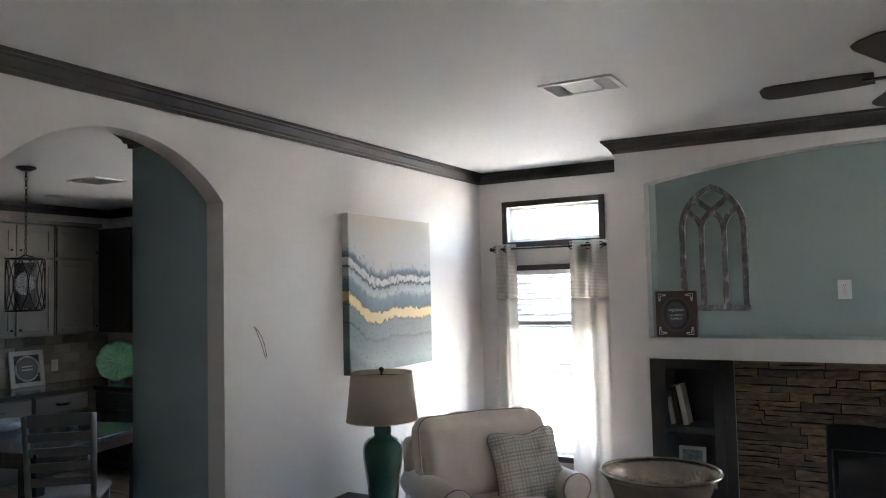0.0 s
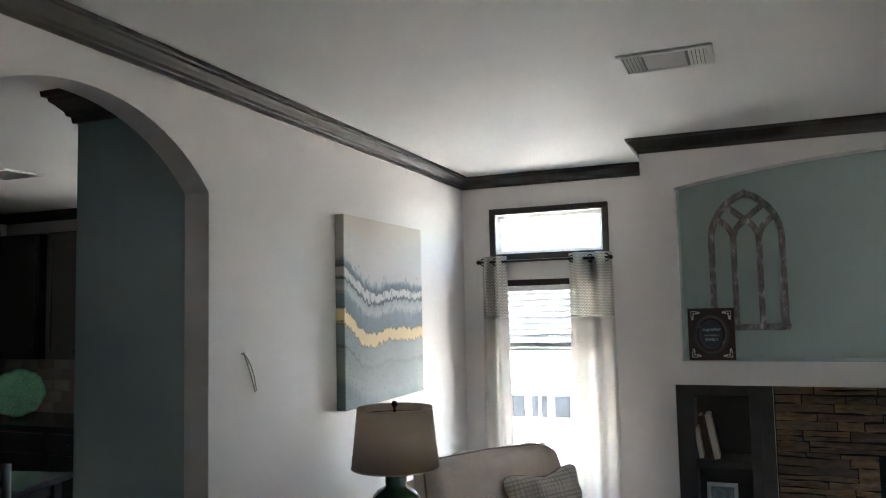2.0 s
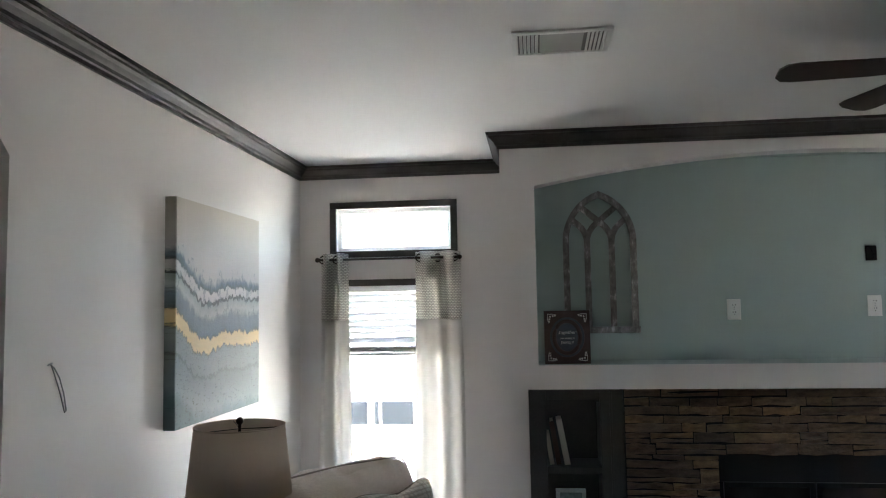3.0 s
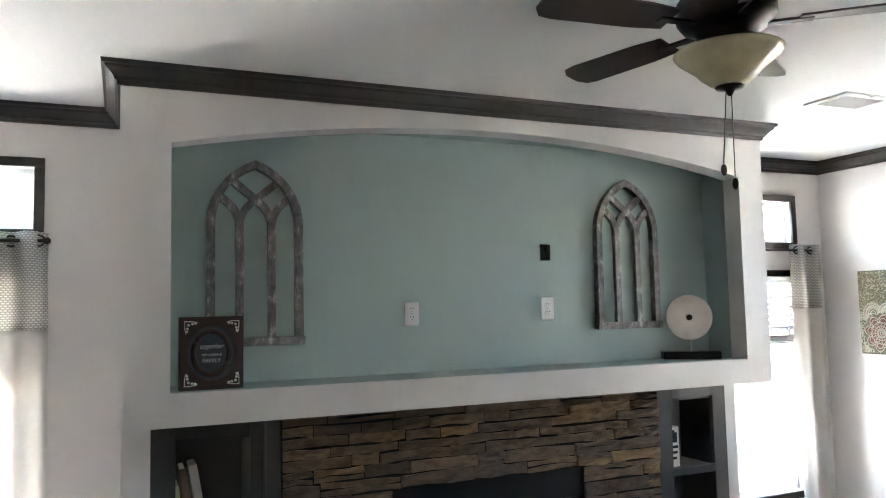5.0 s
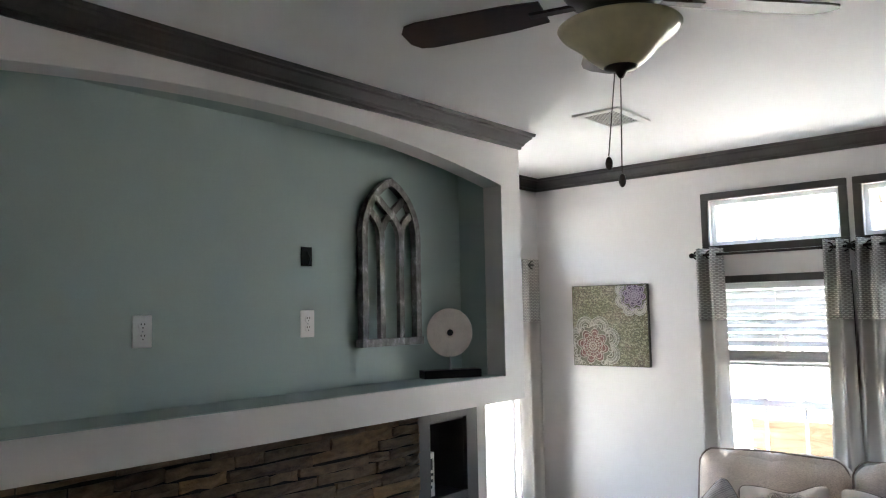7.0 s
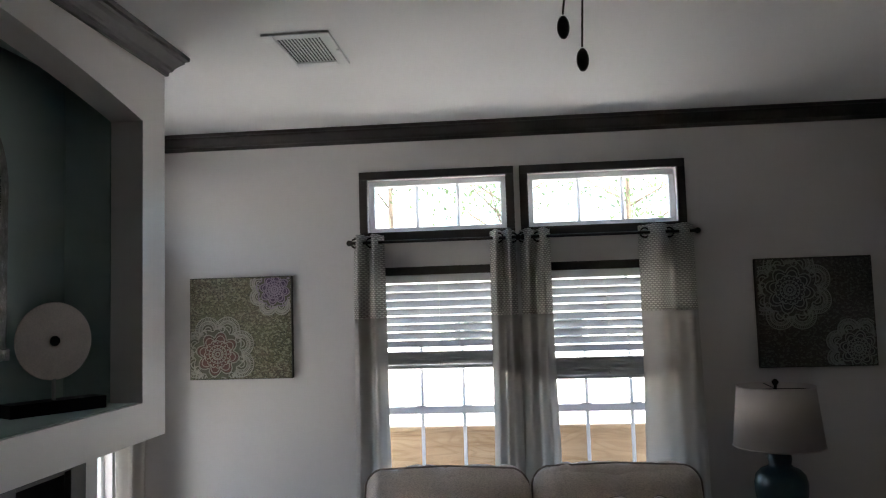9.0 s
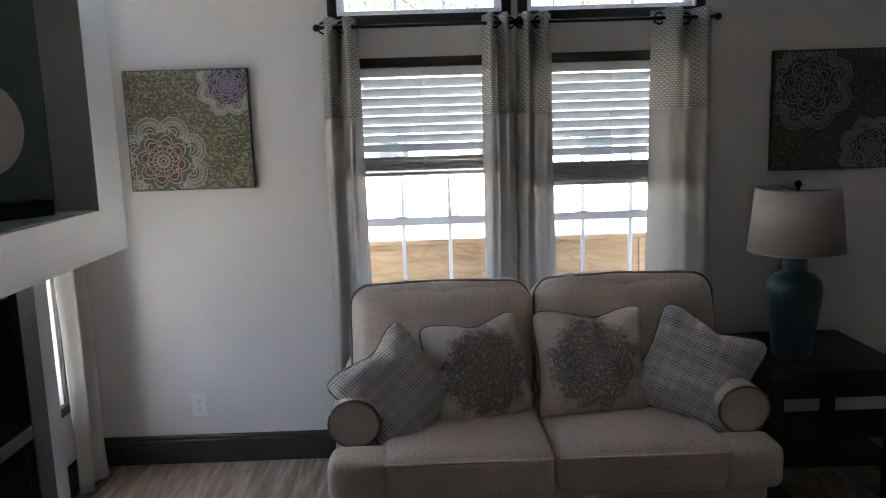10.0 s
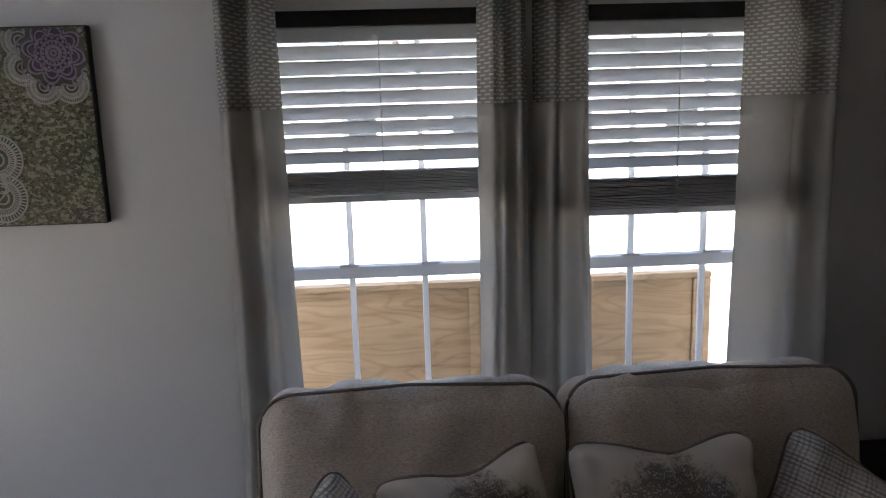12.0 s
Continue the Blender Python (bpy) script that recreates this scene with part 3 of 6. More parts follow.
def wall_grid(axis, a, b, u0, u1, z0, z1, holes):
    """A wall from a to b in thickness with rectangular openings (u0, z0, u1, z1)."""
    us = sorted({u0, u1, *[h[0] for h in holes], *[h[2] for h in holes]})
    zs = sorted({z0, z1, *[h[1] for h in holes], *[h[3] for h in holes]})
    def solid(i, j):
        if not (0 <= i < len(us) - 1 and 0 <= j < len(zs) - 1):
            return False
        cu, cz = (us[i] + us[i + 1]) / 2, (zs[j] + zs[j + 1]) / 2
        return not any(h[0] < cu < h[2] and h[1] < cz < h[3] for h in holes)
    bm = bmesh.new()
    def vert(u, t, z):
        return bm.verts.new((t, u, z) if axis == "x" else (u, t, z))
    for i in range(len(us) - 1):
        for j in range(len(zs) - 1):
            if not solid(i, j):
                continue
            ua, ub, za, zb = us[i], us[i + 1], zs[j], zs[j + 1]
            for t in (a, b):
                bm.faces.new([vert(u, t, z) for u, z in ((ua, za), (ub, za), (ub, zb), (ua, zb))])
            for (di, dj), (p, q) in {(-1, 0): ((ua, za), (ua, zb)), (1, 0): ((ub, za), (ub, zb)), (0, -1): ((ua, za), (ub, za)), (0, 1): ((ua, zb), (ub, zb))}.items():
                if not solid(i + di, j + dj):
                    bm.faces.new([vert(p[0], a, p[1]), vert(q[0], a, q[1]), vert(q[0], b, q[1]), vert(p[0], b, p[1])])
    bmesh.ops.remove_doubles(bm, verts=bm.verts[:], dist=1e-5)
    bmesh.ops.recalc_face_normals(bm, faces=bm.faces[:])
    return bm


def words(text, size, depth, material, name, parent, at, shear=0.0, label=""):
    cu = bpy.data.curves.new(name, "FONT")
    cu.body, cu.size, cu.extrude, cu.align_x, cu.align_y, cu.shear = text, size, depth, "CENTER", "CENTER", shear
    tmp = new("tmp_text", cu)
    bpy.context.view_layer.update()
    me = bpy.data.meshes.new_from_object(tmp.evaluated_get(bpy.context.evaluated_depsgraph_get()))
    bpy.data.objects.remove(tmp)
    bpy.data.curves.remove(cu)
    me.materials.clear()
    me.materials.append(material)
    ob = new(name, me)
    ob.parent = parent
    ob.matrix_basis = at
    if label:
        tagged(ob, label)
    return ob


def structure(name, bm, material, label, category, smooth=False):
    return tagged(part(name, bm, material, None, "", smooth), label, category, "", "structure")

# ---- the plan ----
WX, EX, NY, SY, CZ = -2.816, 3.113, 6.287, -1.6, 2.665
BX0, BX1, BY = -1.441, 1.798, 5.526          # chimney breast above
LX0, LX1, LY = -1.425, 1.745, 5.75           # chimney breast below
NX0, NX1, NZ, NB = -1.255, 1.631, 1.393, 5.81  # niche
KX, KY = -7.25, 6.08                          # kitchen walls
T = 0.115

# windows: (start, end) along the wall, outer edge of the dark casing
WIN_N = [(-2.607, -1.757), (2.02, 2.87)]
WIN_E = [(4.237, 5.062), (3.357, 4.207)]
TR0, TR1, LO0, LO1, CASE_W = 2.05, 2.42, 0.38, 1.905, 0.043


def casing_holes(spans):
    holes = []
    for a, b in spans:
        holes.append((a + CASE_W, TR0 + CASE_W, b - CASE_W, TR1 - CASE_W))
        holes.append((a + CASE_W, LO0 + CASE_W, b - CASE_W, LO1 - CASE_W))
    return holes


floor_base = structure("floor", box(KX - 0.1, SY - 0.2, -0.12, EX + 0.15, NY + 0.15, -0.004), SUBFLOOR, "grey-brown wood-look plank floor", "floor")
structure("ceiling", box(KX - 0.1, SY - 0.2, CZ, EX + 0.15, NY + 0.15, CZ + 0.15), CEIL, "white textured drywall ceiling", "ceiling")
structure("wall_north", wall_grid("y", NY, NY + 0.14, WX, EX + 0.14, 0, CZ, casing_holes(WIN_N)), WALL, "off-white painted wall with two tall windows", "wall")
structure("wall_east", wall_grid("x", EX, EX + 0.14, SY - 0.1, NY, 0, CZ, casing_holes(WIN_E)), WALL, "off-white painted wall behind the loveseat with a pair of windows", "wall")
# small hole out of view, added to let fill light into the room
structure("wall_south", wall_grid("y", SY - 0.14, SY, KX, EX, 0, CZ, [(-1.2, 1.25, -0.96, 1.8)]), WALL, "plain off-white wall with an unseen opening added for fill light", "wall")

# west wall with the arched opening
A0, A1, AS, AP = 2.28, 3.452, 2.19, 2.458
AM, AH = (A0 + A1) / 2, (A1 - A0) / 2
AR = (AH ** 2 + (AP - AS) ** 2) / (2 * (AP - AS))
arc = []
for k in range(25):
    yy = A0 + (A1 - A0) * k / 24
    arc.append((yy, AP - AR + math.sqrt(AR ** 2 - (yy - AM) ** 2)))
structure("wall_west", slab([(SY, 0), (A0, 0), *arc, (A1, 0), (NY, 0), (NY, CZ), (SY, CZ)], "x", WX - T, WX), WALL, "off-white wall with an arched opening to the kitchen", "wall")
structure("wall_kitchen_stub", box(-3.5, A1 + 0.002, 0, WX - T - 0.001, A1 + 0.12, CZ), SLATE, "slate blue-grey stub wall beside the arch", "wall")
structure("wall_kitchen_west", box(KX - 0.1, SY, 0, KX, KY + 0.1, CZ), WALL, "off-white kitchen wall behind the cabinets", "wall")
# the hole stays hidden behind the stub wall; added to light the cabinets
structure("wall_kitchen_north", wall_grid("y", KY, KY + 0.1, KX, WX - T, 0, CZ, [(-4.65, 1.5, -3.75, 2.15)]), WALL, "off-white kitchen end wall with a hidden opening added for light", "wall")

# crown and baseboard
CROWN = [(0.0, CZ - 0.086), (0.011, CZ - 0.086), (0.013, CZ - 0.071), (0.022, CZ - 0.067), (0.026, CZ - 0.056), (0.042, CZ - 0.039), (0.054, CZ - 0.029), (0.056, CZ - 0.02), (0.067, CZ - 0.017), (0.07, CZ - 0.002), (0.0, CZ - 0.002)]
BASE = [(0.0, 0.001), (0.016, 0.001), (0.016, 0.115), (0.011, 0.122), (0.011, 0.133), (0.005, 0.142), (0.0, 0.142)]
loop = [(WX, SY), (EX, SY), (EX, NY), (BX1, NY), (BX1, BY), (BX0, BY), (BX0, NY), (WX, NY)]
structure("trim_crown", sweep(loop, CROWN, True), TRIM, "dark espresso stained crown moulding", "crown moulding")
structure("trim_crown_kitchen", sweep([(-3.5, A1 + 0.12), (-3.5, A1 + 0.002), (WX - T - 0.002, A1 + 0.002)], [(-o * 1.5, CZ - (CZ - z) * 1.5) for o, z in CROWN]), TRIM, "dark espresso crown moulding on the stub wall", "crown moulding")
structure("trim_crown_kitchen_walls", sweep([(WX - T - 0.002, KY), (KX, KY), (KX, SY)], CROWN), TRIM, "dark espresso crown moulding above kitchen cabinets", "crown moulding")
structure("baseboard", sweep([(WX, A0), (WX, SY), (EX, SY), (EX, NY), (LX1, NY), (LX1, LY + 0.4)], BASE), TRIM, "dark espresso stained baseboard", "baseboard")
structure("baseboard_west", sweep([(LX0, LY + 0.4), (LX0, NY), (WX, NY), (WX, A1)], BASE), TRIM, "dark espresso stained baseboard by the arch", "baseboard")

# chimney breast: upper box with an arched niche
NS, NP = 2.368, 2.512
NM, NH = (NX0 + NX1) / 2, (NX1 - NX0) / 2
NR = (NH ** 2 + (NP - NS) ** 2) / (2 * (NP - NS))
narc = []
for k in range(41):
    xx = NX1 - (NX1 - NX0) * k / 40
    narc.append((xx, NP - NR + math.sqrt(NR ** 2 - (xx - NM) ** 2)))
structure("wall_chimney_front", slab([(BX0, NZ), (BX0, CZ), (BX1, CZ), (BX1, NZ), (NX1, NZ), *narc, (NX0, NZ)], "y", BY, BY + 0.115), WALL, "off-white chimney breast front with an arched niche", "wall")
structure("wall_chimney_ledge", box(BX0, BY, 1.265, BX1, NB, NZ - 0.012), WALL, "off-white chimney breast ledge over the fireplace", "wall")
structure("wall_chimney_lip", box(BX0, BY, NZ - 0.012, BX1, BY + 0.115, NZ), WALL, "off-white front edge of the niche ledge", "wall")
structure("wall_chimney_west", box(BX0, BY + 0.115, NZ - 0.012, BX0 + 0.1, NY, CZ), WALL, "off-white chimney breast side by the armchair", "wall")
structure("wall_chimney_east", box(BX1 - 0.1, BY + 0.115, NZ - 0.012, BX1, NY, CZ), WALL, "off-white chimney breast side by the window corner", "wall")
structure("wall_chimney_underside", box(BX0, NB, 1.265, BX1, NY, NZ - 0.0205), WALL, "off-white underside of the chimney breast", "wall")
structure("wall_niche_back", box(NX0 - 0.02, NB, NZ - 0.02, NX1 + 0.02, NB + 0.06, CZ), TEAL, "teal painted niche back above the fireplace", "wall")
structure("wall_niche_west", box(NX0 - 0.02, BY + 0.117, NZ - 0.018, NX0 + 0.001, NB - 0.001, CZ), TEAL, "teal painted niche side", "wall")
structure("wall_niche_east", box(NX1 - 0.001, BY + 0.117, NZ - 0.018, NX1 + 0.02, NB - 0.001, CZ), TEAL, "teal painted niche side by the metal disc", "wall")
structure("wall_niche_ledge", box(NX0 + 0.002, BY + 0.02, NZ - 0.01, NX1 - 0.002, NB - 0.001, NZ + 0.003), TEAL, "teal painted niche ledge", "wall")
structure("wall_niche_top", box(NX0 + 0.002, BY + 0.117, 2.53, NX1 - 0.002, NB - 0.001, 2.56), TEAL, "teal painted niche soffit", "wall")

# lower chimney breast: white cheeks round bookcases and stone
bm = box(LX0, LY, 0, -1.317, NY, 1.2645)
box(1.668, LY, 0, LX1, NY, 1.2645, bm=bm)
structure("wall_chimney_lower", bm, WALL, "off-white cheeks of the lower chimney breast", "wall")


# ---- windows ----
def window(name, along_x, a, b, label):
    """Transom above a double-hung window, dark casing inside, white vinyl sashes. Built along local x, room on the -y side."""
    w = b - a
    m = Matrix.Translation((a, NY, 0)) if along_x else pose(EX, b, 0, 0, 0, -90)
    th = thing(name, m, label, "window", "", "structure")
    c = CASE_W
    for z0, z1, tag in ((TR0, TR1, "transom"), (LO0, LO1, "main")):
        bm = box(0, -0.018, z1 - c, w, 0.006, z1, 0.003)
        box(0, -0.018, z0, w, 0.006, z0 + c, 0.003, bm=bm)
        box(0, -0.018, z0 + c, c, 0.006, z1 - c, 0.003, bm=bm)
        box(w - c, -0.018, z0 + c, w, 0.006, z1 - c, 0.003, bm=bm)
        part("casing", bm, TRIM, th, "dark espresso wooden casing")
        f = 0.028
        x0, x1, u0, u1 = c, w - c, z0 + c, z1 - c
        bm = box(x0, 0.045, u0, x1, 0.105, u0 + f, 0.003)
        box(x0, 0.045, u1 - f, x1, 0.105, u1, 0.003, bm=bm)
        box(x0, 0.045, u0 + f, x0 + f, 0.105, u1 - f, 0.003, bm=bm)
        box(x1 - f, 0.045, u0 + f, x1, 0.105, u1 - f, 0.003, bm=bm)
        part("window_frame", bm, VINYL, th, "white vinyl frame")
        if tag == "main":
            sash = part("sash", box(x0 + f, 0.05, 1.128, x1 - f, 0.095, 1.165, 0.004), VINYL, th, "white meeting rail")
            bm = box(w * 0.36 - 0.03, 0.04, 1.165, w * 0.36 + 0.025, 0.06, 1.173, 0.003)
            box(w * 0.66 - 0.03, 0.04, 1.165, w * 0.66 + 0.025, 0.06, 1.173, 0.003, bm=bm)
            part("sash_lock", bm, VINYL, sash)
            spans = ((u0 + f, 1.128), (1.165, u1 - f))
        else:
            spans = ((u0 + f, u1 - f),)
        for p0, p1 in spans:
            for q in (0.365, 0.635):
                part("muntin", box(w * q - 0.009, 0.066, p0, w * q + 0.009, 0.084, p1, 0.002), GRID, th)
            pane = part("pane", box(x0 + f, 0.073, p0, x1 - f, 0.077, p1), GLASS, th, "clear glass")
            pane.visible_shadow = False
    return th


def blind(along_x, a, b, bottom, slats_bottom, label, pitch=0.0422):
    """Horizontal slat blind, half raised: head rail, slats, stacked slats, bottom rail and cords."""
    w = b - a - 2 * CASE_W - 0.01
    at = Matrix.Translation((a + CASE_W + 0.005, NY + 0.022, 0)) if along_x else pose(EX + 0.022, b - CASE_W - 0.005, 0, 0, 0, -90)
    th = thing("window_blind", at, label, "blind", "window blinds")
    top = LO1 - CASE_W - 0.002
    part("head_rail", box(0, -0.018, top - 0.038, w, 0.02, top, 0.003), BLIND, th)
    z = top - 0.066
    bm0 = box(0, -0.025, -0.0015, w, 0.025, 0.0015, 0.001, 1)
    me = mesh_from(bm0, "slat", BLIND)
    while z > slats_bottom:
        ob = new("slat", me)
        ob.parent = th
        ob.matrix_basis = pose(0, 0, z, -47 + random.uniform(-2, 2), 0, 0)
        z -= pitch
    z = slats_bottom - 0.012
    while z > bottom + 0.0215:
        ob = new("slat", me)
        ob.parent = th
        ob.matrix_basis = pose(0, random.uniform(-0.002, 0.002), z, random.uniform(-2, 2), 0, 0)
        z -= 0.0042
    part("bottom_rail", box(0, -0.022, bottom, w, 0.022, bottom + 0.02, 0.004), BLIND, th)
    for q in (0.1, 0.5, 0.9):
        part("cord", tube([(w * q, -0.024, top - 0.03), (w * q, -0.024, bottom + 0.02)], 0.002, 5), CORD, th)
        pts = [(w * q + 0.012 * math.sin(k * 1.1 + q * 7), -0.027 - 0.004 * math.cos(k * 1.7), slats_bottom - 0.006 - (slats_bottom - bottom) * k / 24) for k in range(24)]
        part("cord", tube(pts, 0.0021, 5), CORD, th)
    return th


window("window_1", True, *WIN_N[0], "white vinyl window with dark casing and transom above")
window("window_2", True, *WIN_N[1], "white vinyl window with dark casing beside the fireplace")
window("window_3", False, *WIN_E[0], "white vinyl window with dark casing behind the loveseat")
window("window_4", False, *WIN_E[1], "white vinyl window with dark casing behind the loveseat")
blind(True, *WIN_N[0], 1.405, 1.475, "white slat blind half raised behind curtains", 0.041)
blind(True, *WIN_N[1], 1.405, 1.475, "white slat blind half raised by the fireplace", 0.041)
blind(False, *WIN_E[0], 1.368, 1.468, "grey-white slat blind half raised above the loveseat")
blind(False, *WIN_E[1], 1.300, 1.42, "grey-white slat blind half raised, hanging lower")


def curtain(along_x, a, b, folds, amp, flare, label, ringsat, seed, lean=0.0):
    """A grommet-top panel with a woven header, hung 8 cm off the wall; local x runs along the wall."""
    w = b - a
    at = Matrix.Translation((a, NY - 0.085, 0)) if along_x else pose(EX - 0.085, b, 0, 0, 0, -90)
    th = thing("curtain", at, label, "curtain", "grommet curtains")
    cols = max(24, folds * 12)

    def sheet(z0, z1, rows):
        bm = bmesh.new()
        layers = []
        for off in (0.0, 0.003):
            g = []
            for j in range(rows + 1):
                z = z1 + (z0 - z1) * j / rows
                down = (2.07 - z) / 2.05
                row = []
                for i in range(cols + 1):
                    u = i / cols
                    wob = 0.35 * down * math.sin(u * folds * 3.1 + seed + down * 2.3)
                    ph = 2 * math.pi * folds * (u + lean * math.sin(math.pi * u)) + wob
                    x = w * u + flare * down * (u - 0.5) * 2 * 0.5 + 0.01 * down * math.sin(down * 6 + seed + u * 4)
                    y = amp * (1 - 0.25 * down) * math.copysign(abs(math.cos(ph)) ** 0.75, math.cos(ph)) + 0.012 * down * noise.noise(Vector((u * 4 + seed, z * 2.2, 0)))
                    row.append(bm.verts.new((x, y + off, z)))
                g.append(row)
            layers.append(g)
            for j in range(rows):
                for i in range(cols):
                    q = (g[j][i], g[j][i + 1], g[j + 1][i + 1], g[j + 1][i])
                    bm.faces.new(q[::-1] if off == 0 else q)
        f, k = layers
        for i in range(cols):
            bm.faces.new((f[0][i], f[0][i + 1], k[0][i + 1], k[0][i]))
            bm.faces.new((f[rows][i], k[rows][i], k[rows][i + 1], f[rows][i + 1]))
        for j in range(rows):
            bm.faces.new((f[j][0], k[j][0], k[j + 1][0], f[j + 1][0]))
            bm.faces.new((f[j][cols], f[j + 1][cols], k[j + 1][cols], k[j][cols]))
        return bm

    part("header", sheet(1.64, 2.075, 8), BAND, th, "woven cream and charcoal header", True)
    part("drop", sheet(0.02, 1.64, 26), CURTAIN, th, "plain linen lower part", True)
    for q in ringsat:
        pts = [(w * q, amp * math.cos(2 * math.pi * folds * q) - 0.004 + 0 * k, 2.035 + 0.024 * math.sin(k * math.pi / 8)) for k in range(16)]
        pts = [(p[0] + 0.024 * math.cos(k * math.pi / 8), p[1], p[2]) for k, p in enumerate(pts)]
        part("grommet", tube(pts, 0.005, 6, True), BRONZE, th, "dark bronze ring", True)
    return th


def curtain_rod(along_x, a, b):
    at = Matrix.Translation((a, NY - 0.085, 2.035)) if along_x else pose(EX - 0.085, b, 2.035, 0, 0, -90)
    th = thing("curtain_rod", at, "thin dark bronze curtain rod with ball finials", "curtain rod", "curtain rods")
    w = b - a
    part("rod", tube([(0, 0, 0), (w, 0, 0)], 0.008, 10), BRONZE, th, "", True)
    for x in (0, w):
        part("finial", ball(0.016, (x, 0, 0)), BRONZE, th, "", True)
    for x in (0.07, w - 0.07):
        part("bracket", box(x - 0.006, 0.0, -0.008, x + 0.006, 0.086, 0.002, 0.001), BRONZE, th)


curtain_rod(True, -2.672, -1.737)
curtain_rod(True, 1.84, 2.965)
curtain_rod(False, 4.225, 5.105)
curtain_rod(False, 3.325, 4.2)
curtain(True, -2.655, -2.475, 2, 0.042, 0.04, "cream linen curtain panel with woven header", (0.12, 0.62), 0.3)
curtain(True, -2.03, -1.735, 2, 0.045, 0.03, "cream linen curtain panel with woven header, drawn aside", (0.12, 0.5, 0.88), 1.1)
curtain(True, 1.825, 2.09, 2, 0.024, 0.02, "cream linen curtain panel beside the chimney breast", (0.12, 0.6), 2.2)
curtain(True, 2.74, 3.02, 2, 0.024, 0.0, "cream linen curtain panel in the room corner", (0.12, 0.6), 3.0)
curtain(False, 4.93, 5.09, 2, 0.056, 0.06, "grey-looking linen curtain panel with woven header", (0.1, 0.62), 4.4)
curtain(False, 4.24, 4.372, 2, 0.056, 0.05, "linen curtain panel gathered between two windows", (0.35, 0.9), 5.0)
curtain(False, 4.06, 4.216, 2, 0.056, 0.04, "linen curtain panel gathered between the windows", (0.1, 0.6), 6.1)
curtain(False, 3.335, 3.612, 2, 0.05, 0.03, "linen curtain panel with woven header, spread wide", (0.1, 0.55), 7.2, -0.09)


# ---- fireplace ----
def bookcase(name, x0, x1, o0, o1, label):
    """Dark open shelf unit let into the chimney breast, front at LY."""
    th = thing(name, Matrix.Translation((x0, LY, 0)), label, "bookcase", "built-in bookcases")
    w, a, b, d = x1 - x0, o0 - x0, o1 - x0, 0.27
    part("stile", box(0, -0.004, 0, a, 0.02, 1.266, 0.002), CASE, th)
    part("stile", box(b, -0.004, 0, w, 0.02, 1.266, 0.002), CASE, th)
    for z0, z1 in ((0, 0.12), (0.40, 0.44), (0.775, 0.815), (1.186, 1.266)):
        part("rail", box(a, -0.004, z0, b, 0.02, z1, 0.002), CASE, th)
    part("side", box(a - 0.012, 0.02, 0.05, a, d, 1.25), CASE, th)
    part("side", box(b, 0.02, 0.05, b + 0.012, d, 1.25), CASE, th)
    part("back", box(a - 0.012, d, 0.05, b + 0.012, d + 0.012, 1.25), CASE, th)
    for z in (0.11, 0.435, 0.808, 1.19):
        part("shelf", box(a, 0.02, z - 0.02, b, d, z + 0.002), CASE, th)
    return th


bookcase("bookcase", -1.316, -0.795, -1.22, -0.92, "charcoal built-in bookcase with leaning books beside the stone")
bookcase("bookcase", 1.205, 1.667, 1.295, 1.578, "charcoal built-in bookcase at the window side of the stone")
tagged(part("trim_strip", box(-0.868, LY - 0.012, 0, -0.856, LY - 0.005, 1.266, 0.002), CASE), "charcoal cover strip beside the stone", "trim", "", "structure")

FX0, FX1, FZ0, FZ1 = -0.292, 0.726, 0.20, 0.886
stone_wall = tagged(part("stone_surround", slab([(-0.79, 0), (FX0, 0), (FX0, FZ1), (FX1, FZ1), (FX1, 0), (1.2, 0), (1.2, 1.2645), (-0.79, 1.2645)], "y", LY - 0.004, LY + 0.1), MORTAR), "stacked brown and grey ledge stone fireplace surround", "fireplace")

fire = thing("fireplace_insert", Matrix.Translation(((FX0 + FX1) / 2, LY, 0.0)), "black metal fireplace insert with glass doors", "fireplace")
hw = (FX1 - FX0) / 2
bm = box(-hw, 0.015, FZ1 - 0.15, hw, 0.045, FZ1, 0.003)
part("hood", bm, FIRE, fire)
bm = box(-hw, 0.3, 0, hw, 0.32, FZ1)
box(-hw, 0.02, 0, -hw + 0.02, 0.3, FZ1, bm=bm)
box(hw - 0.02, 0.02, 0, hw, 0.3, FZ1, bm=bm)
box(-hw, 0.02, FZ1 - 0.02, hw, 0.3, FZ1, bm=bm)
box(-hw, 0.0, 0, hw, 0.3, FZ0, bm=bm)
part("firebox", bm, FIRE, fire)
for x0, x1 in ((-hw + 0.03, -0.005), (0.005, hw - 0.03)):
    bm = box(x0, 0.03, FZ0 + 0.01, x0 + 0.025, 0.05, FZ1 - 0.155, 0.002)
    box(x1 - 0.025, 0.03, FZ0 + 0.01, x1, 0.05, FZ1 - 0.155, 0.002, bm=bm)
    box(x0, 0.03, FZ1 - 0.18, x1, 0.05, FZ1 - 0.155, 0.002, bm=bm)
    box(x0, 0.03, FZ0 + 0.01, x1, 0.05, FZ0 + 0.035, 0.002, bm=bm)
    door = part("door", bm, BLACK, fire)
    part("pane", box(x0 + 0.025, 0.038, FZ0 + 0.035, x1 - 0.025, 0.042, FZ1 - 0.18), FIREGLASS, door)
    part("handle", tube([(x1 - 0.05 if x0 < 0 else x0 + 0.05, 0.02, 0.5), (x1 - 0.05 if x0 < 0 else x0 + 0.05, 0.02, 0.62)], 0.006, 8), SILVER, door)


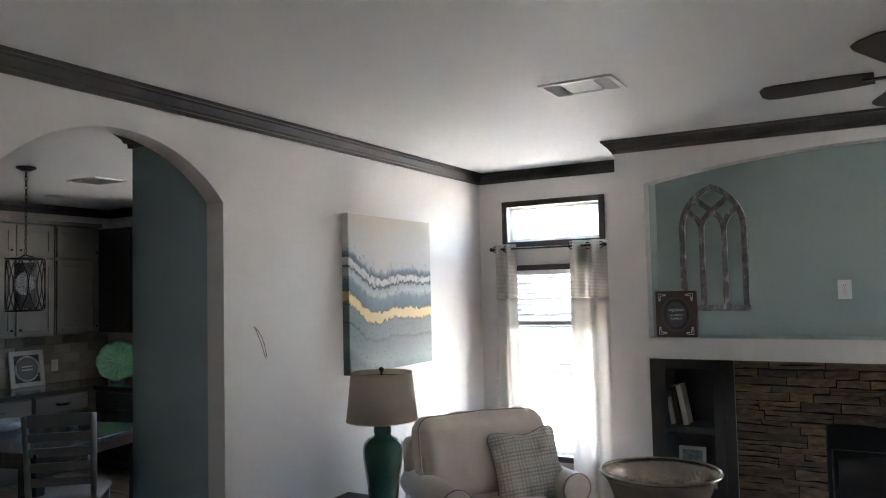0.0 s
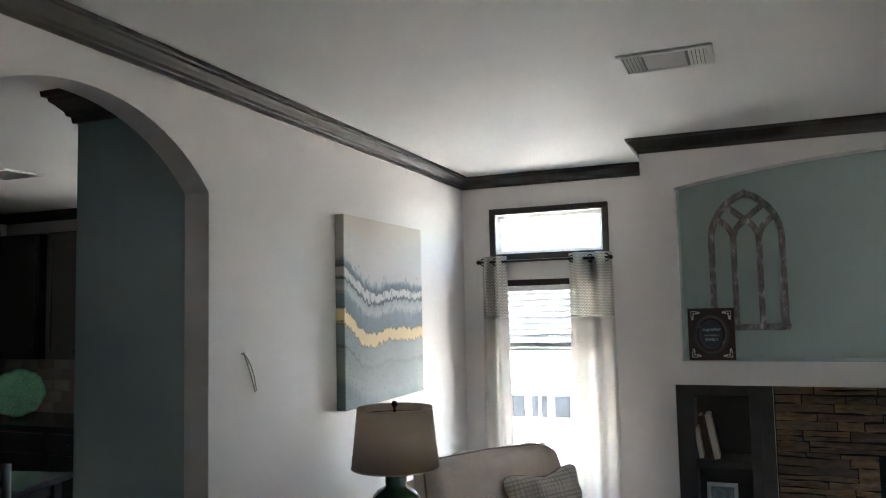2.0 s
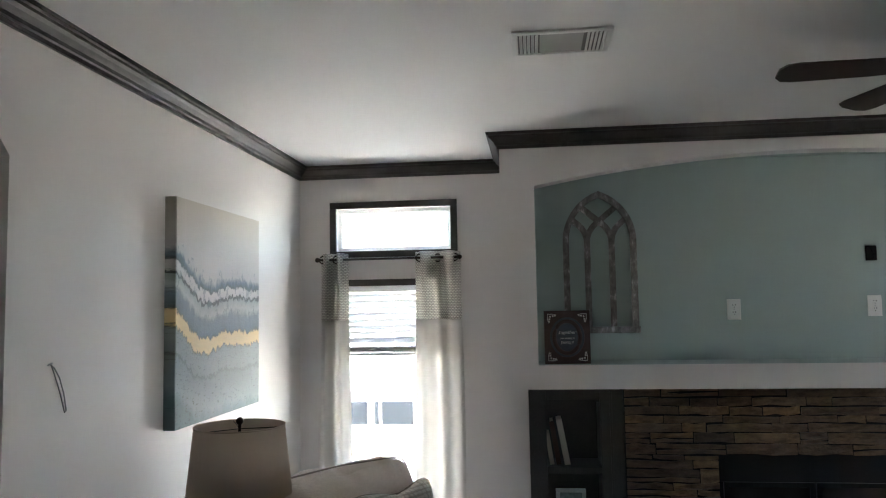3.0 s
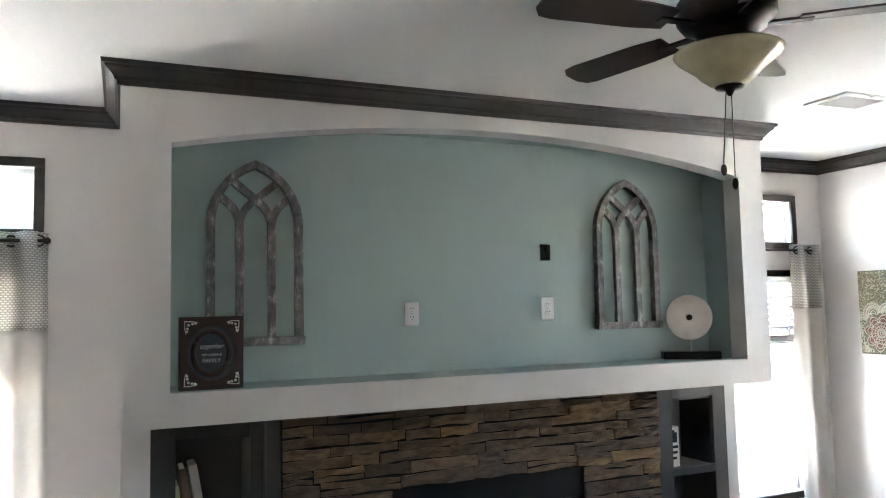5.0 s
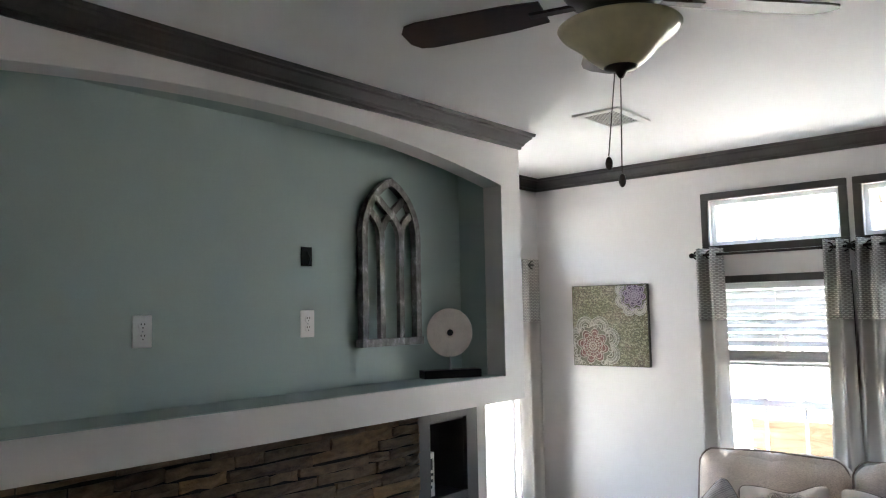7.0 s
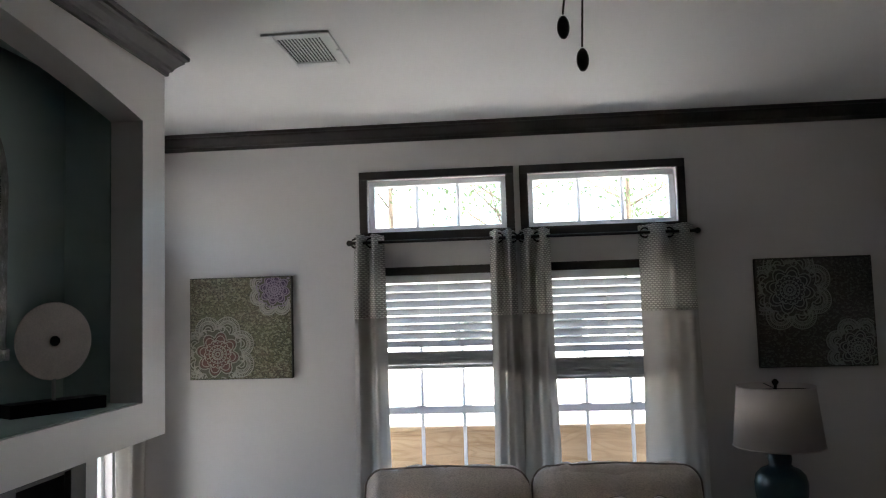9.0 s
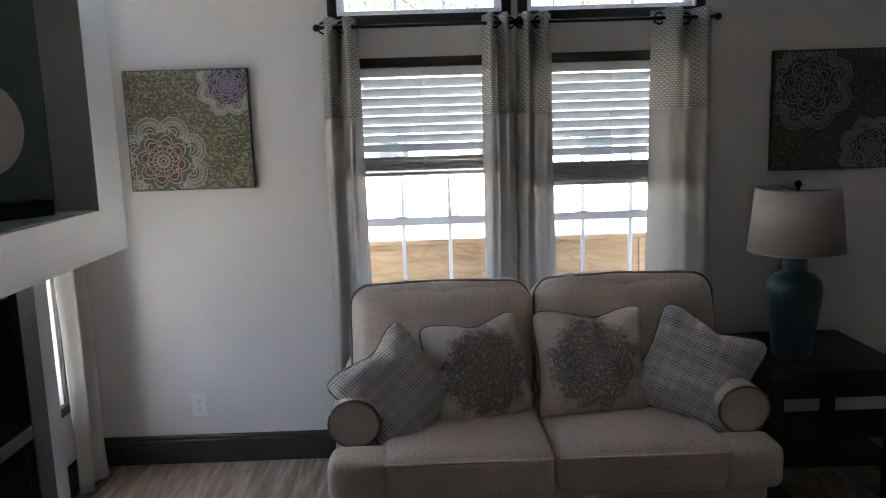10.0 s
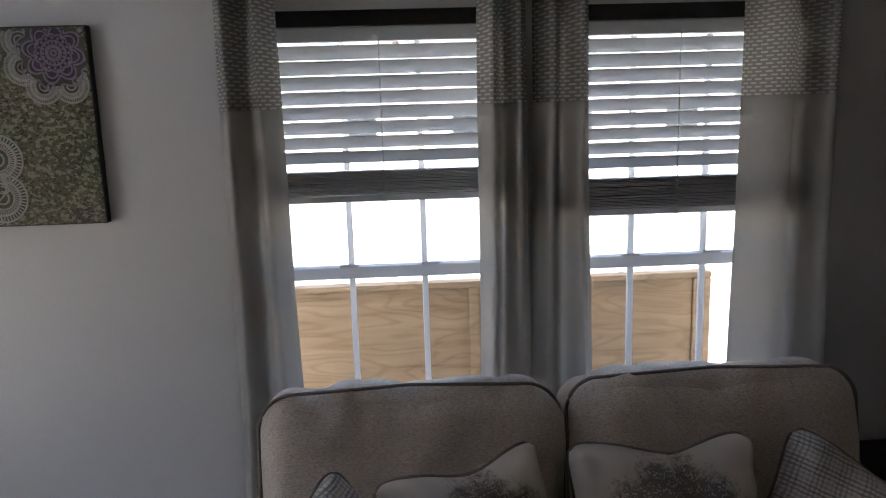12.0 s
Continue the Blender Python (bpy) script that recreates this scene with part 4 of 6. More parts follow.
# ---- books, frames, ornaments ----
def book(name, x, y, z, w, d, h, tilt, cover, label):
    th = thing(name, pose(x, y, z, 0, tilt, 0), label, "book", "books on the shelf")
    part("cover", box(0, 0, 0, w, d, h, 0.002), cover, th)
    part("pages", box(0.003, -0.0015, 0.004, w - 0.003, d - 0.004, h + 0.0015), PAPER, th)
    part("spine", box(-0.0015, -0.003, 0, w + 0.0015, 0.004, h, 0.001), cover, th)


book("book", -1.203, LY + 0.06, 0.8125, 0.022, 0.12, 0.175, -8, PAPER, "pale hardback book leaning on the shelf")
book("book", -1.165, LY + 0.05, 0.8135, 0.024, 0.13, 0.245, -9, BOOKA, "brown hardback book leaning on the shelf")
book("book", -1.120, LY + 0.045, 0.8135, 0.030, 0.14, 0.255, -10, PAPER, "cream hardback book leaning on the shelf")

pf = thing("photo_frame", pose(-1.09, LY + 0.09, 0.4385, -8, 0, 0), "silver tabletop frame holding a grey print on the lower shelf", "picture frame")
bm = box(-0.085, 0, 0, 0.085, 0.015, 0.022, 0.002)
box(-0.085, 0, 0.208, 0.085, 0.015, 0.23, 0.002, bm=bm)
box(-0.085, 0, 0.022, -0.063, 0.015, 0.208, 0.002, bm=bm)
box(0.063, 0, 0.022, 0.085, 0.015, 0.208, 0.002, bm=bm)
part("border", bm, SILVER, pf)
part("print", box(-0.063, 0.006, 0.022, 0.063, 0.012, 0.208), PHOTO, pf)
part("easel", box(-0.03, 0.015, 0.0, 0.03, 0.03, 0.15), BLACK, pf)

bs = thing("box_sign", pose(1.342, LY + 0.05, 0.8105, 0, 0, 0), "white block sign with black printing on the bookcase shelf", "sign")
part("block", box(-0.05, 0, 0, 0.04, 0.04, 0.215, 0.002), CREAM, bs)
bm = box(-0.035, -0.002, 0.13, 0.025, 0.0, 0.185)
box(-0.02, -0.002, 0.185, 0.01, 0.0, 0.197, bm=bm)
part("house_shape", bm, BLACK, bs)
for k, z in enumerate((0.10, 0.07, 0.04)):
    part("text_bar", box(-0.04 + 0.006 * k, -0.002, z, 0.03 - 0.005 * k, 0.0, z + 0.014), BLACK, bs)


def gothic(x, w, z0, z1, label):
    """Pointed-arch window frame ornament with crossing tracery, against the niche back."""
    th = thing("arched_window_frame", Matrix.Translation((x, NB - 0.047, z0)), label, "wall decor", "arched window frames")
    hgt, rise = z1 - z0, 0.285
    sp = hgt - rise
    t, dep = 0.034, 0.038
    hw2 = w / 2
    # each arc springs from one side; the centre lies on the springing line
    R = (hw2 ** 2 + rise ** 2) / (2 * hw2)

    def ribbon(pts, half, y0, y1):
        b = bmesh.new()
        n = len(pts)
        rows = []
        for i in range(n):
            p = Vector(pts[i])
            d = (Vector(pts[min(i + 1, n - 1)]) - Vector(pts[max(i - 1, 0)])).normalized()
            q = Vector((-d.y, d.x)) * half
            rows.append([b.verts.new((p.x + sx * q.x, yy, p.y + sx * q.y)) for sx, yy in ((-1, y0), (1, y0), (1, y1), (-1, y1))])
        for r0, r1 in zip(rows, rows[1:]):
            for k in range(4):
                b.faces.new((r0[k], r0[(k + 1) % 4], r1[(k + 1) % 4], r1[k]))
        b.faces.new(rows[0])
        b.faces.new(rows[-1][::-1])
        bmesh.ops.recalc_face_normals(b, faces=b.faces[:])
        return b

    def arc_from(sx, x_start, inset):
        """Arc rising from x_start towards the other side (sx = +1 bends right)."""
        out = []
        q, bend = 0.14, radians(50)
        for k in range(60):
            if k <= 12:
                a = bend * k / 12
                dx, dz = q * (1 - math.cos(a)), q * math.sin(a)
            else:
                dx, dz = q * (1 - math.cos(bend)) + 0.006 * (k - 12) * math.sin(bend), q * math.sin(bend) + 0.006 * (k - 12) * math.cos(bend)
            if dz >= rise:
                break
            lim = hw2 - R + math.sqrt(R * R - dz * dz)
            if abs(x_start + sx * dx) > lim - inset:
                break
            out.append((x_start + sx * dx, sp + dz))
        return out

    outer = []
    for k in range(20):
        pz = rise * k / 19
        outer.append((-hw2 + R - math.sqrt(R * R - pz ** 2) + t / 2 * (1 - k / 40), sp + pz - 0.004 * k / 19))
    part("side_bar", ribbon([(-hw2 + t / 2, 0.0), *outer], t / 2, 0, dep), GALV, th)
    part("side_bar", ribbon([(hw2 - t / 2, 0.0), *[(-p, q) for p, q in outer]], t / 2, 0.0006, dep - 0.0006), GALV, th)
    part("sill_bar", box(-hw2 - 0.008, -0.006, -0.022, hw2 + 0.008, dep + 0.004, 0.014, 0.003), GALV, th)
    for sx in (-1, 1):
        xm = sx * w / 6
        part("mullion", box(xm - 0.0165, 0.005 + 0.0008 * sx, 0.012, xm + 0.0165, dep - 0.008, sp + 0.004, 0.002), GALV, th)
        for bend in (-1, 1):
            pts = arc_from(bend, xm, 0.012)
            if len(pts) > 2:
                part("tracery_bar", ribbon(pts, 0.0165, 0.006 + 0.0011 * bend + 0.0005 * sx, dep - 0.009 - 0.0011 * bend), GALV, th)
    return th


gothic(-0.892, 0.412, 1.575, 2.352, "grey-washed wooden gothic arch frame hung in the niche")
gothic(1.07, 0.396, 1.59, 2.356, "grey-washed wooden gothic arch frame beside the metal disc")

sign = thing("framed_sign", pose(-1.218, 5.57, NZ + 0.0035, 0, 0, 3), "red-brown wooden sign with white family lettering on the niche ledge", "sign")
sw, sh, sd = 0.245, 0.288, 0.045
ov = [(sw / 2 + 0.094 * math.cos(2 * math.pi * k / 40), sh / 2 + 0.108 * math.sin(2 * math.pi * k / 40)) for k in range(40)]
bm = bmesh.new()
rim = []
for k in range(40):
    a = 2 * math.pi * k / 40
    c, s = math.cos(a), math.sin(a)
    q = min(sw / 2 / max(abs(c), 1e-6), sh / 2 / max(abs(s), 1e-6))
    rim.append((sw / 2 + c * q, sh / 2 + s * q))
for px in (0.0, sw):
    for pz in (0.0, sh):
        near = min(range(40), key=lambda k: (rim[k][0] - px) ** 2 + (rim[k][1] - pz) ** 2)
        rim[near] = (px, pz)
inner = [[bm.verts.new((p[0], yy, p[1])) for p in ov] for yy in (0.0, 0.018)]
outerv = [[bm.verts.new((p[0], yy, p[1])) for p in rim] for yy in (0.0, sd)]
for k in range(40):
    j = (k + 1) % 40
    bm.faces.new((inner[0][k], inner[0][j], outerv[0][j], outerv[0][k]))
    bm.faces.new((inner[0][j], inner[0][k], inner[1][k], inner[1][j]))
    bm.faces.new((outerv[0][k], outerv[0][j], outerv[1][j], outerv[1][k]))
bm.faces.new(outerv[1][::-1])
bmesh.ops.recalc_face_normals(bm, faces=bm.faces[:])
part("sign_frame", bm, SIGNWOOD, sign)
part("oval_board", slab([(p[0], p[1]) for p in ov], "y", 0.014, 0.03), SLATEBOARD, sign, "dark grey oval board")
part("oval_rim", tube([(p[0], 0.012, p[1]) for p in [(sw / 2 + 0.070 * math.cos(2 * math.pi * k / 40), sh / 2 + 0.087 * math.sin(2 * math.pi * k / 40)) for k in range(40)]], 0.011, 8, True), SIGNWOOD, sign, "", True)
FACE = Matrix.Rotation(radians(90), 4, "X")
for txt, size, dz, sh_ in (("together", 0.027, 0.026, 0.3), ("we make a", 0.018, -0.006, 0.2), ("FAMILY", 0.022, -0.031, 0.0)):
    words(txt, size, 0.001, CREAM, "lettering", sign, Matrix.Translation((sw / 2, 0.0115, sh / 2 + dz)) @ FACE, sh_, "white painted letters")
for cx, cz, ax, az in ((0.03, 0.03, 1, 1), (sw - 0.03, 0.03, -1, 1), (0.03, sh - 0.03, 1, -1), (sw - 0.03, sh - 0.03, -1, -1)):
    ex, ez = cx - ax * 0.012, cz - az * 0.012
    bm = tube([(ex + ax * 0.050, -0.001, ez + az * 0.004), (ex + ax * 0.026, -0.001, ez), (ex, -0.001, ez), (ex, -0.001, ez + az * 0.026), (ex + ax * 0.004, -0.001, ez + az * 0.050)], [0.0008, 0.0022, 0.003, 0.0022, 0.0008], 6)
    for u, w in ((0.014, 0.014), (0.028, 0.010), (0.010, 0.028), (0.040, 0.008), (0.008, 0.040)):
        ball(0.0055, (ex + ax * u, -0.0005, ez + az * w), bm, 8, 6)
    part("corner_leaf", bm, CREAM, sign, "cream carved corner scroll")

disc = thing("disc_sculpture", pose(1.404, 5.70, NZ + 0.0035, 0, 0, -30), "brushed champagne metal disc on a black stand in the niche", "sculpture")
part("stand", box(-0.15, -0.045, 0, 0.15, 0.045, 0.04, 0.003), BLACK, disc, "black rectangular stand")
part("post", lathe([(0.006, 0.04), (0.006, 0.105)], 10), SILVER, disc)
ring = [(0.016, -0.003), (0.05, -0.0035), (0.11, -0.0035), (0.120, -0.003), (0.122, 0.0), (0.120, 0.003), (0.11, 0.0035), (0.05, 0.0035), (0.016, 0.003)]
part("disc", lathe(ring + ring[:1], 48), DISC, disc, "", False, pose(0, 0, 0.222, 90, 0, 0))
part("hub", lathe([(0.016, -0.006), (0.016, 0.006)], 20), BLACK, disc, "", False, pose(0, 0, 0.222, 90, 0, 0))


def outlet(name, m, label, kind="duplex"):
    """Wall plate in the local xz plane, facing -y."""
    th = thing(name, m, label, "outlet", "outlets")
    part("plate", box(-0.037, -0.006, -0.0575, 0.037, 0.0, 0.0575, 0.003), WHITEP, th)
    for z in (-0.02, 0.02):
        face = part("receptacle", lathe([(0.0, 0.0), (0.0165, 0.0), (0.0165, 0.003), (0.0155, 0.004)], 20), WHITEP, th, "", False, pose(0, -0.0055, z, 90, 0, 0))
        bm = box(-0.008, 0.002, 0.0041, -0.005, 0.009, 0.0048)
        box(0.005, 0.002, 0.0041, 0.008, 0.009, 0.0048, bm=bm)
        box(-0.002, -0.009, 0.0041, 0.002, -0.005, 0.0048, bm=bm)
        part("slot", bm, BLACK, face)
    part("screw", lathe([(0.0, 0.0), (0.003, 0.0), (0.003, 0.0012)], 8), SILVER, th, "", False, pose(0, -0.006, 0, 90, 0, 0))


outlet("wall_outlet", Matrix.Translation((-0.16, NB, 1.674)), "white duplex outlet in the niche back")
outlet("wall_outlet", Matrix.Translation((0.585, NB, 1.683)), "white duplex outlet in the niche back near the cable opening")
outlet("wall_outlet", pose(EX, 5.782, 0.293, 0, 0, -90), "white duplex outlet low on the window wall")
co_ = thing("cable_opening", Matrix.Translation((0.582, NB, 1.972)), "black open cable box cut in the niche back", "cable box")
part("box_frame", slab([(-0.029, -0.041), (0.029, -0.041), (0.029, 0.041), (-0.029, 0.041)], "y", -0.004, -0.0005), BLACK, co_)
part("cable", tube([(0.0, -0.005, 0.02), (0.012, -0.012, -0.01), (0.004, -0.008, -0.036)], 0.004, 8), BLACK, co_, "", True)


# ---- ceiling: registers and fan ----
def register(name, x0, x1, y0, y1, label, ends_x, rim=0.022):
    th = thing(name, Matrix.Translation(((x0 + x1) / 2, (y0 + y1) / 2, CZ)), label, "ceiling vent", "ceiling registers")
    a, b = (x1 - x0) / 2, (y1 - y0) / 2
    bm = box(-a, -b, -0.010, a, -b + rim, 0, 0.003)
    box(-a, b - rim, -0.010, a, b, 0, 0.003, bm=bm)
    box(-a, -b + rim, -0.010, -a + rim, b - rim, 0, 0.003, bm=bm)
    box(a - rim, -b + rim, -0.010, a, b - rim, 0, 0.003, bm=bm)
    part("border", bm, GRILLE, th)
    part("backing", box(-a + 0.02, -b + 0.02, -0.003, a - 0.02, b - 0.02, -0.001), DUCT, th, "dark duct behind the slats")
    la, lb = a - rim, b - rim
    if ends_x:
        part("damper_plate", box(-la + 0.078, -lb + 0.006, -0.0055, la - 0.078, lb - 0.006, -0.0035, 0.001), DAMPER, th)
        for s in (-1, 1):
            for k in range(5):
                x = s * (la - 0.008 - 0.014 * k)
                part("slat", box(-0.0055, -lb, -0.006, 0.0055, lb, -0.0045), GRILLE, th, "", False, pose(x, 0, -0.004, 0, -28, 0))
    else:
        for k in range(13):
            y = -lb + 2 * lb * (k + 0.5) / 13
            part("slat", box(-la, -0.006, -0.006, la, 0.006, -0.0045), GRILLE, th, "", False, pose(0, y, -0.004, 35, 0, 0))
        part("lever", box(-0.01, -b - 0.0, -0.016, 0.01, -b + 0.012, -0.008, 0.002), GRILLE, th)
    return th


register("ceiling_register", -1.325, -0.972, 3.965, 4.215, "white metal ceiling register with slatted ends", True)
register("ceiling_register", 1.67, 2.02, 4.87, 5.115, "white metal ceiling register with fine slats", False, 0.042)
register("ceiling_register", -5.58, -5.22, 4.46, 4.76, "grey-looking ceiling register in the kitchen", False)

fan = thing("ceiling_fan", Matrix.Translation((0.235, 4.125, CZ)), "dark bronze ceiling fan with amber glass bowl light", "ceiling fan")
part("canopy", lathe([(0.0, 0.0), (0.075, 0.0), (0.085, -0.01), (0.08, -0.03), (0.06, -0.045), (0.0, -0.045)], 32), BRONZE, fan, "", True)
part("motor_housing", lathe([(0.06, -0.042), (0.13, -0.05), (0.15, -0.07), (0.152, -0.13), (0.135, -0.155), (0.1, -0.17), (0.085, -0.195), (0.11, -0.21), (0.115, -0.232), (0.0, -0.235)], 36), BRONZE, fan, "", True, Matrix.Diagonal((0.95, 0.95, 0.925, 1)))
bowlprof = [(0.0, -0.352), (0.03, -0.352), (0.06, -0.343), (0.085, -0.322), (0.105, -0.298), (0.132, -0.276), (0.155, -0.258), (0.167, -0.24), (0.163, -0.236), (0.15, -0.25), (0.09, -0.31), (0.05, -0.335), (0.0, -0.342)]
part("glass_bowl", lathe(bowlprof, 40), BOWL, fan, "amber marbled glass bowl", True, Matrix.Diagonal((0.95, 0.95, 0.925, 1)))
part("bowl_finial", lathe([(0.0, -0.384), (0.006, -0.382), (0.012, -0.372), (0.016, -0.364), (0.042, -0.358), (0.046, -0.352), (0.0, -0.35)], 20), BRONZE, fan, "", True, Matrix.Diagonal((0.95, 0.95, 0.925, 1)))
for k in range(5):
    a = 72 * k + 33
    arm = part("blade_arm", box(0.10, -0.016, -0.004, 0.24, 0.016, 0.004, 0.002), BRONZE, fan, "", False, Matrix.Translation((0, 0, -0.145)) @ pose(0, 0, 0, 0, 0, a))
    outl = [(0.20, -0.05), (0.30, -0.062), (0.56, -0.068), (0.60, -0.06), (0.622, -0.03), (0.622, 0.03), (0.60, 0.06), (0.56, 0.068), (0.30, 0.062), (0.20, 0.05)]
    part("blade", slab(outl, "z", 0.004, 0.010), BLADE, fan, "dark wood-grain blade", False, Matrix.Translation((0, 0, -0.147)) @ pose(0, 0, 0, 0, 0, a) @ pose(0, 0, 0, 11, 0, 0))
for dx, dy, z in ((0.023, 0.020, -0.614), (0.008, 0.048, -0.568)):
    part("pull_chain", tube([(dx * 0.6, dy * 0.4, -0.325), (dx, dy, z + 0.02)], 0.0016, 6), BRONZE, fan)
    part("chain_ball", ball(0.0095, (dx, dy, z), squash=1.9), BRONZE, fan, "dark oval pull", True)


# ---- pictures ----
ab = thing("abstract_painting", Matrix.Translation((WX + 0.001, 4.415, 1.222)), "abstract canvas of blue-grey bands with a gold streak", "painting")
part("canvas_edge", box(0, 0, 0, 0.05, 0.966, 0.983, 0.003), ART, ab, "painted canvas sides")
part("painted_face", box(0.0502, 0.001, 0.001, 0.0525, 0.965, 0.982), ART, ab)


def strip(curve, half, y0, y1, bm, bounds):
    """A raised line along a closed curve in the local xz plane, left out where it leaves the canvas."""
    n = len(curve)
    for i in range(n if n > 2 else 1):
        p, q = Vector(curve[i]), Vector(curve[(i + 1) % n])
        if not all(bounds[0] < c.x < bounds[1] and bounds[2] < c.y < bounds[3] for c in (p, q)):
            continue
        d = (q - p)
        if d.length < 1e-6:
            continue
        s = Vector((-d.y, d.x)).normalized() * half
        e = d.normalized() * half * 0.4
        p, q = p - e, q + e
        top = [bm.verts.new((c.x, y1, c.y)) for c in (p + s, p - s, q - s, q + s)]
        low = [bm.verts.new((c.x, y0, c.y)) for c in (p + s * 1.3, p - s * 1.3, q - s * 1.3, q + s * 1.3)]
        bm.faces.new(top)
        for k in range(4):
            bm.faces.new((top[k], low[k], low[(k + 1) % 4], top[(k + 1) % 4]))


def petal_curve(cx, cz, r, n, depth, turn=0.0, steps=96, sharp=1.0):
    out = []
    for k in range(steps):
        a = 2 * math.pi * k / steps
        rr = r * (1 - depth + depth * abs(math.sin(n * (a - turn) / 2)) ** sharp)
        out.append((cx + rr * math.cos(a), cz + rr * math.sin(a)))
    return out


def filled(curve, y, bm, bounds):
    pts = [(min(max(x, bounds[0]), bounds[1]), min(max(z, bounds[2]), bounds[3])) for x, z in curve]
    cx, cz = sum(p[0] for p in pts) / len(pts), sum(p[1] for p in pts) / len(pts)
    c = bm.verts.new((cx, y, cz))
    vs = [bm.verts.new((p[0], y, p[1])) for p in pts]
    for i in range(len(vs)):
        j = (i + 1) % len(vs)
        if (vs[i].co - vs[j].co).length > 1e-6:
            bm.faces.new((c, vs[i], vs[j]))


def mandala(th, cx, cz, s, bounds, line, flower, petal, wheels, petal_line):
    """A flower medallion in relief: scalloped outer petals, rings with dashes and a rosette heart."""
    y = -0.031
    for k in range(wheels):
        a = 2 * math.pi * (k + 0.5) / wheels
        wx, wz = cx + s * 0.70 * math.cos(a), cz + s * 0.70 * math.sin(a)
        lift = 0.0002 * (k % 2)

        def arc(r):
            """The part of a scallop's circle that lies outside its neighbours, as an open line."""
            return [(wx + s * r * math.cos(a - 1.9 + 3.8 * q / 28), wz + s * r * math.sin(a - 1.9 + 3.8 * q / 28)) for q in range(29)]

        bm = bmesh.new()
        filled([(wx + s * 0.34 * math.cos(2 * math.pi * q / 40), wz + s * 0.34 * math.sin(2 * math.pi * q / 40)) for q in range(40)], y - 0.0006 - lift, bm, bounds)
        part("petal_ground", bm, petal, th)
        bm = bmesh.new()
        for r, half in ((0.345, 0.0019), (0.25, 0.0027), (0.165, 0.0019), (0.09, 0.0022)):
            pts = arc(r)
            for p, q in zip(pts, pts[1:]):
                strip([p, q], half, y, y - 0.0042 - lift, bm, bounds)
        for q in range(25):
            b = a - 1.8 + 3.6 * q / 24
            for r0, r1 in ((0.275, 0.325), (0.185, 0.228)):
                p0, p1 = (wx + s * r0 * math.cos(b), wz + s * r0 * math.sin(b)), (wx + s * r1 * math.cos(b), wz + s * r1 * math.sin(b))
                strip([p0, p1], 0.0013, y, y - 0.0038 - lift, bm, bounds)
        part("petal_relief", bm, petal_line, th)
    bm = bmesh.new()
    filled(petal_curve(cx, cz, s * 0.72, 8, 0.16, 0.2), y - 0.0022, bm, bounds)
    part("flower_ground", bm, petal, th)
    bm = bmesh.new()
    filled(petal_curve(cx, cz, s * 0.57, 8, 0.30, 0.2), y - 0.0030, bm, bounds)
    part("flower", bm, flower, th)
    bm = bmesh.new()
    for r, n, dep, sh_ in ((0.735, 8, 0.16, 1.0), (0.60, 8, 0.30, 0.8), (0.50, 8, 0.34, 0.8), (0.37, 16, 0.12, 1.0), (0.24, 1, 0.0, 1.0), (0.15, 1, 0.0, 1.0), (0.06, 8, 0.3, 1.0)):
        strip(petal_curve(cx, cz, s * r, n, dep, 0.2, 112, sh_), 0.0022, y, y - 0.0055, bm, bounds)
    for q in range(16):
        b = 2 * math.pi * q / 16
        for rr, hh in ((0.30, 0.02), (0.205, 0.012), (0.115, 0.012)):
            strip([(cx + s * (rr - hh) * math.cos(b), cz + s * (rr - hh) * math.sin(b)), (cx + s * (rr + hh) * math.cos(b), cz + s * (rr + hh) * math.sin(b))], 0.003, y, y - 0.0055, bm, bounds)
    for q in range(8):
        b = 2 * math.pi * (q + 0.5) / 8 + 0.2
        strip([(cx + s * 0.69 * math.cos(b) + 0.016 * s / 0.2 * math.cos(v * 0.7), cz + s * 0.69 * math.sin(b) + 0.016 * s / 0.2 * math.sin(v * 0.7)) for v in range(9)], 0.0016, y, y - 0.005, bm, bounds)
    part("flower_relief", bm, line, th)


def relief_canvas(y_mid, z0, w, h, ground, label, flowers):
    th = thing("relief_picture", pose(EX - 0.001, y_mid, z0, 0, 0, -90), label, "wall art", "embossed mandala pictures")
    part("backing", box(-w / 2, -0.028, 0, w / 2, 0.0, h, 0.003), CANVAS_EDGE, th, "dark canvas sides")
    part("ground", box(-w / 2 + 0.004, -0.031, 0.004, w / 2 - 0.004, -0.0282, h - 0.004), ground, th)
    bounds = (-w / 2 + 0.008, w / 2 - 0.008, 0.008, h - 0.008)
    for args in flowers:
        mandala(th, *args[:3], bounds, *args[3:])
    return th


relief_canvas(5.715, 1.338, 0.562, 0.542, GROUND_G, "olive embossed canvas with rust and purple mandala flowers", [(0.19, 0.470, 0.135, LINE_P, FLOWER_P, PETAL_G, 8, LINE_W), (-0.125, 0.135, 0.198, LINE_W, FLOWER_R, PETAL_G, 8, LINE_W)])
relief_canvas(2.76, 1.338, 0.565, 0.547, GROUND_D, "dark grey-brown embossed canvas with mandala flowers", [(0.19, 0.085, 0.150, LINE_D, FLOWER_D, GROUND_D, 8, LINE_D), (-0.12, 0.385, 0.198, LINE_D, FLOWER_D, GROUND_D, 8, LINE_D)])

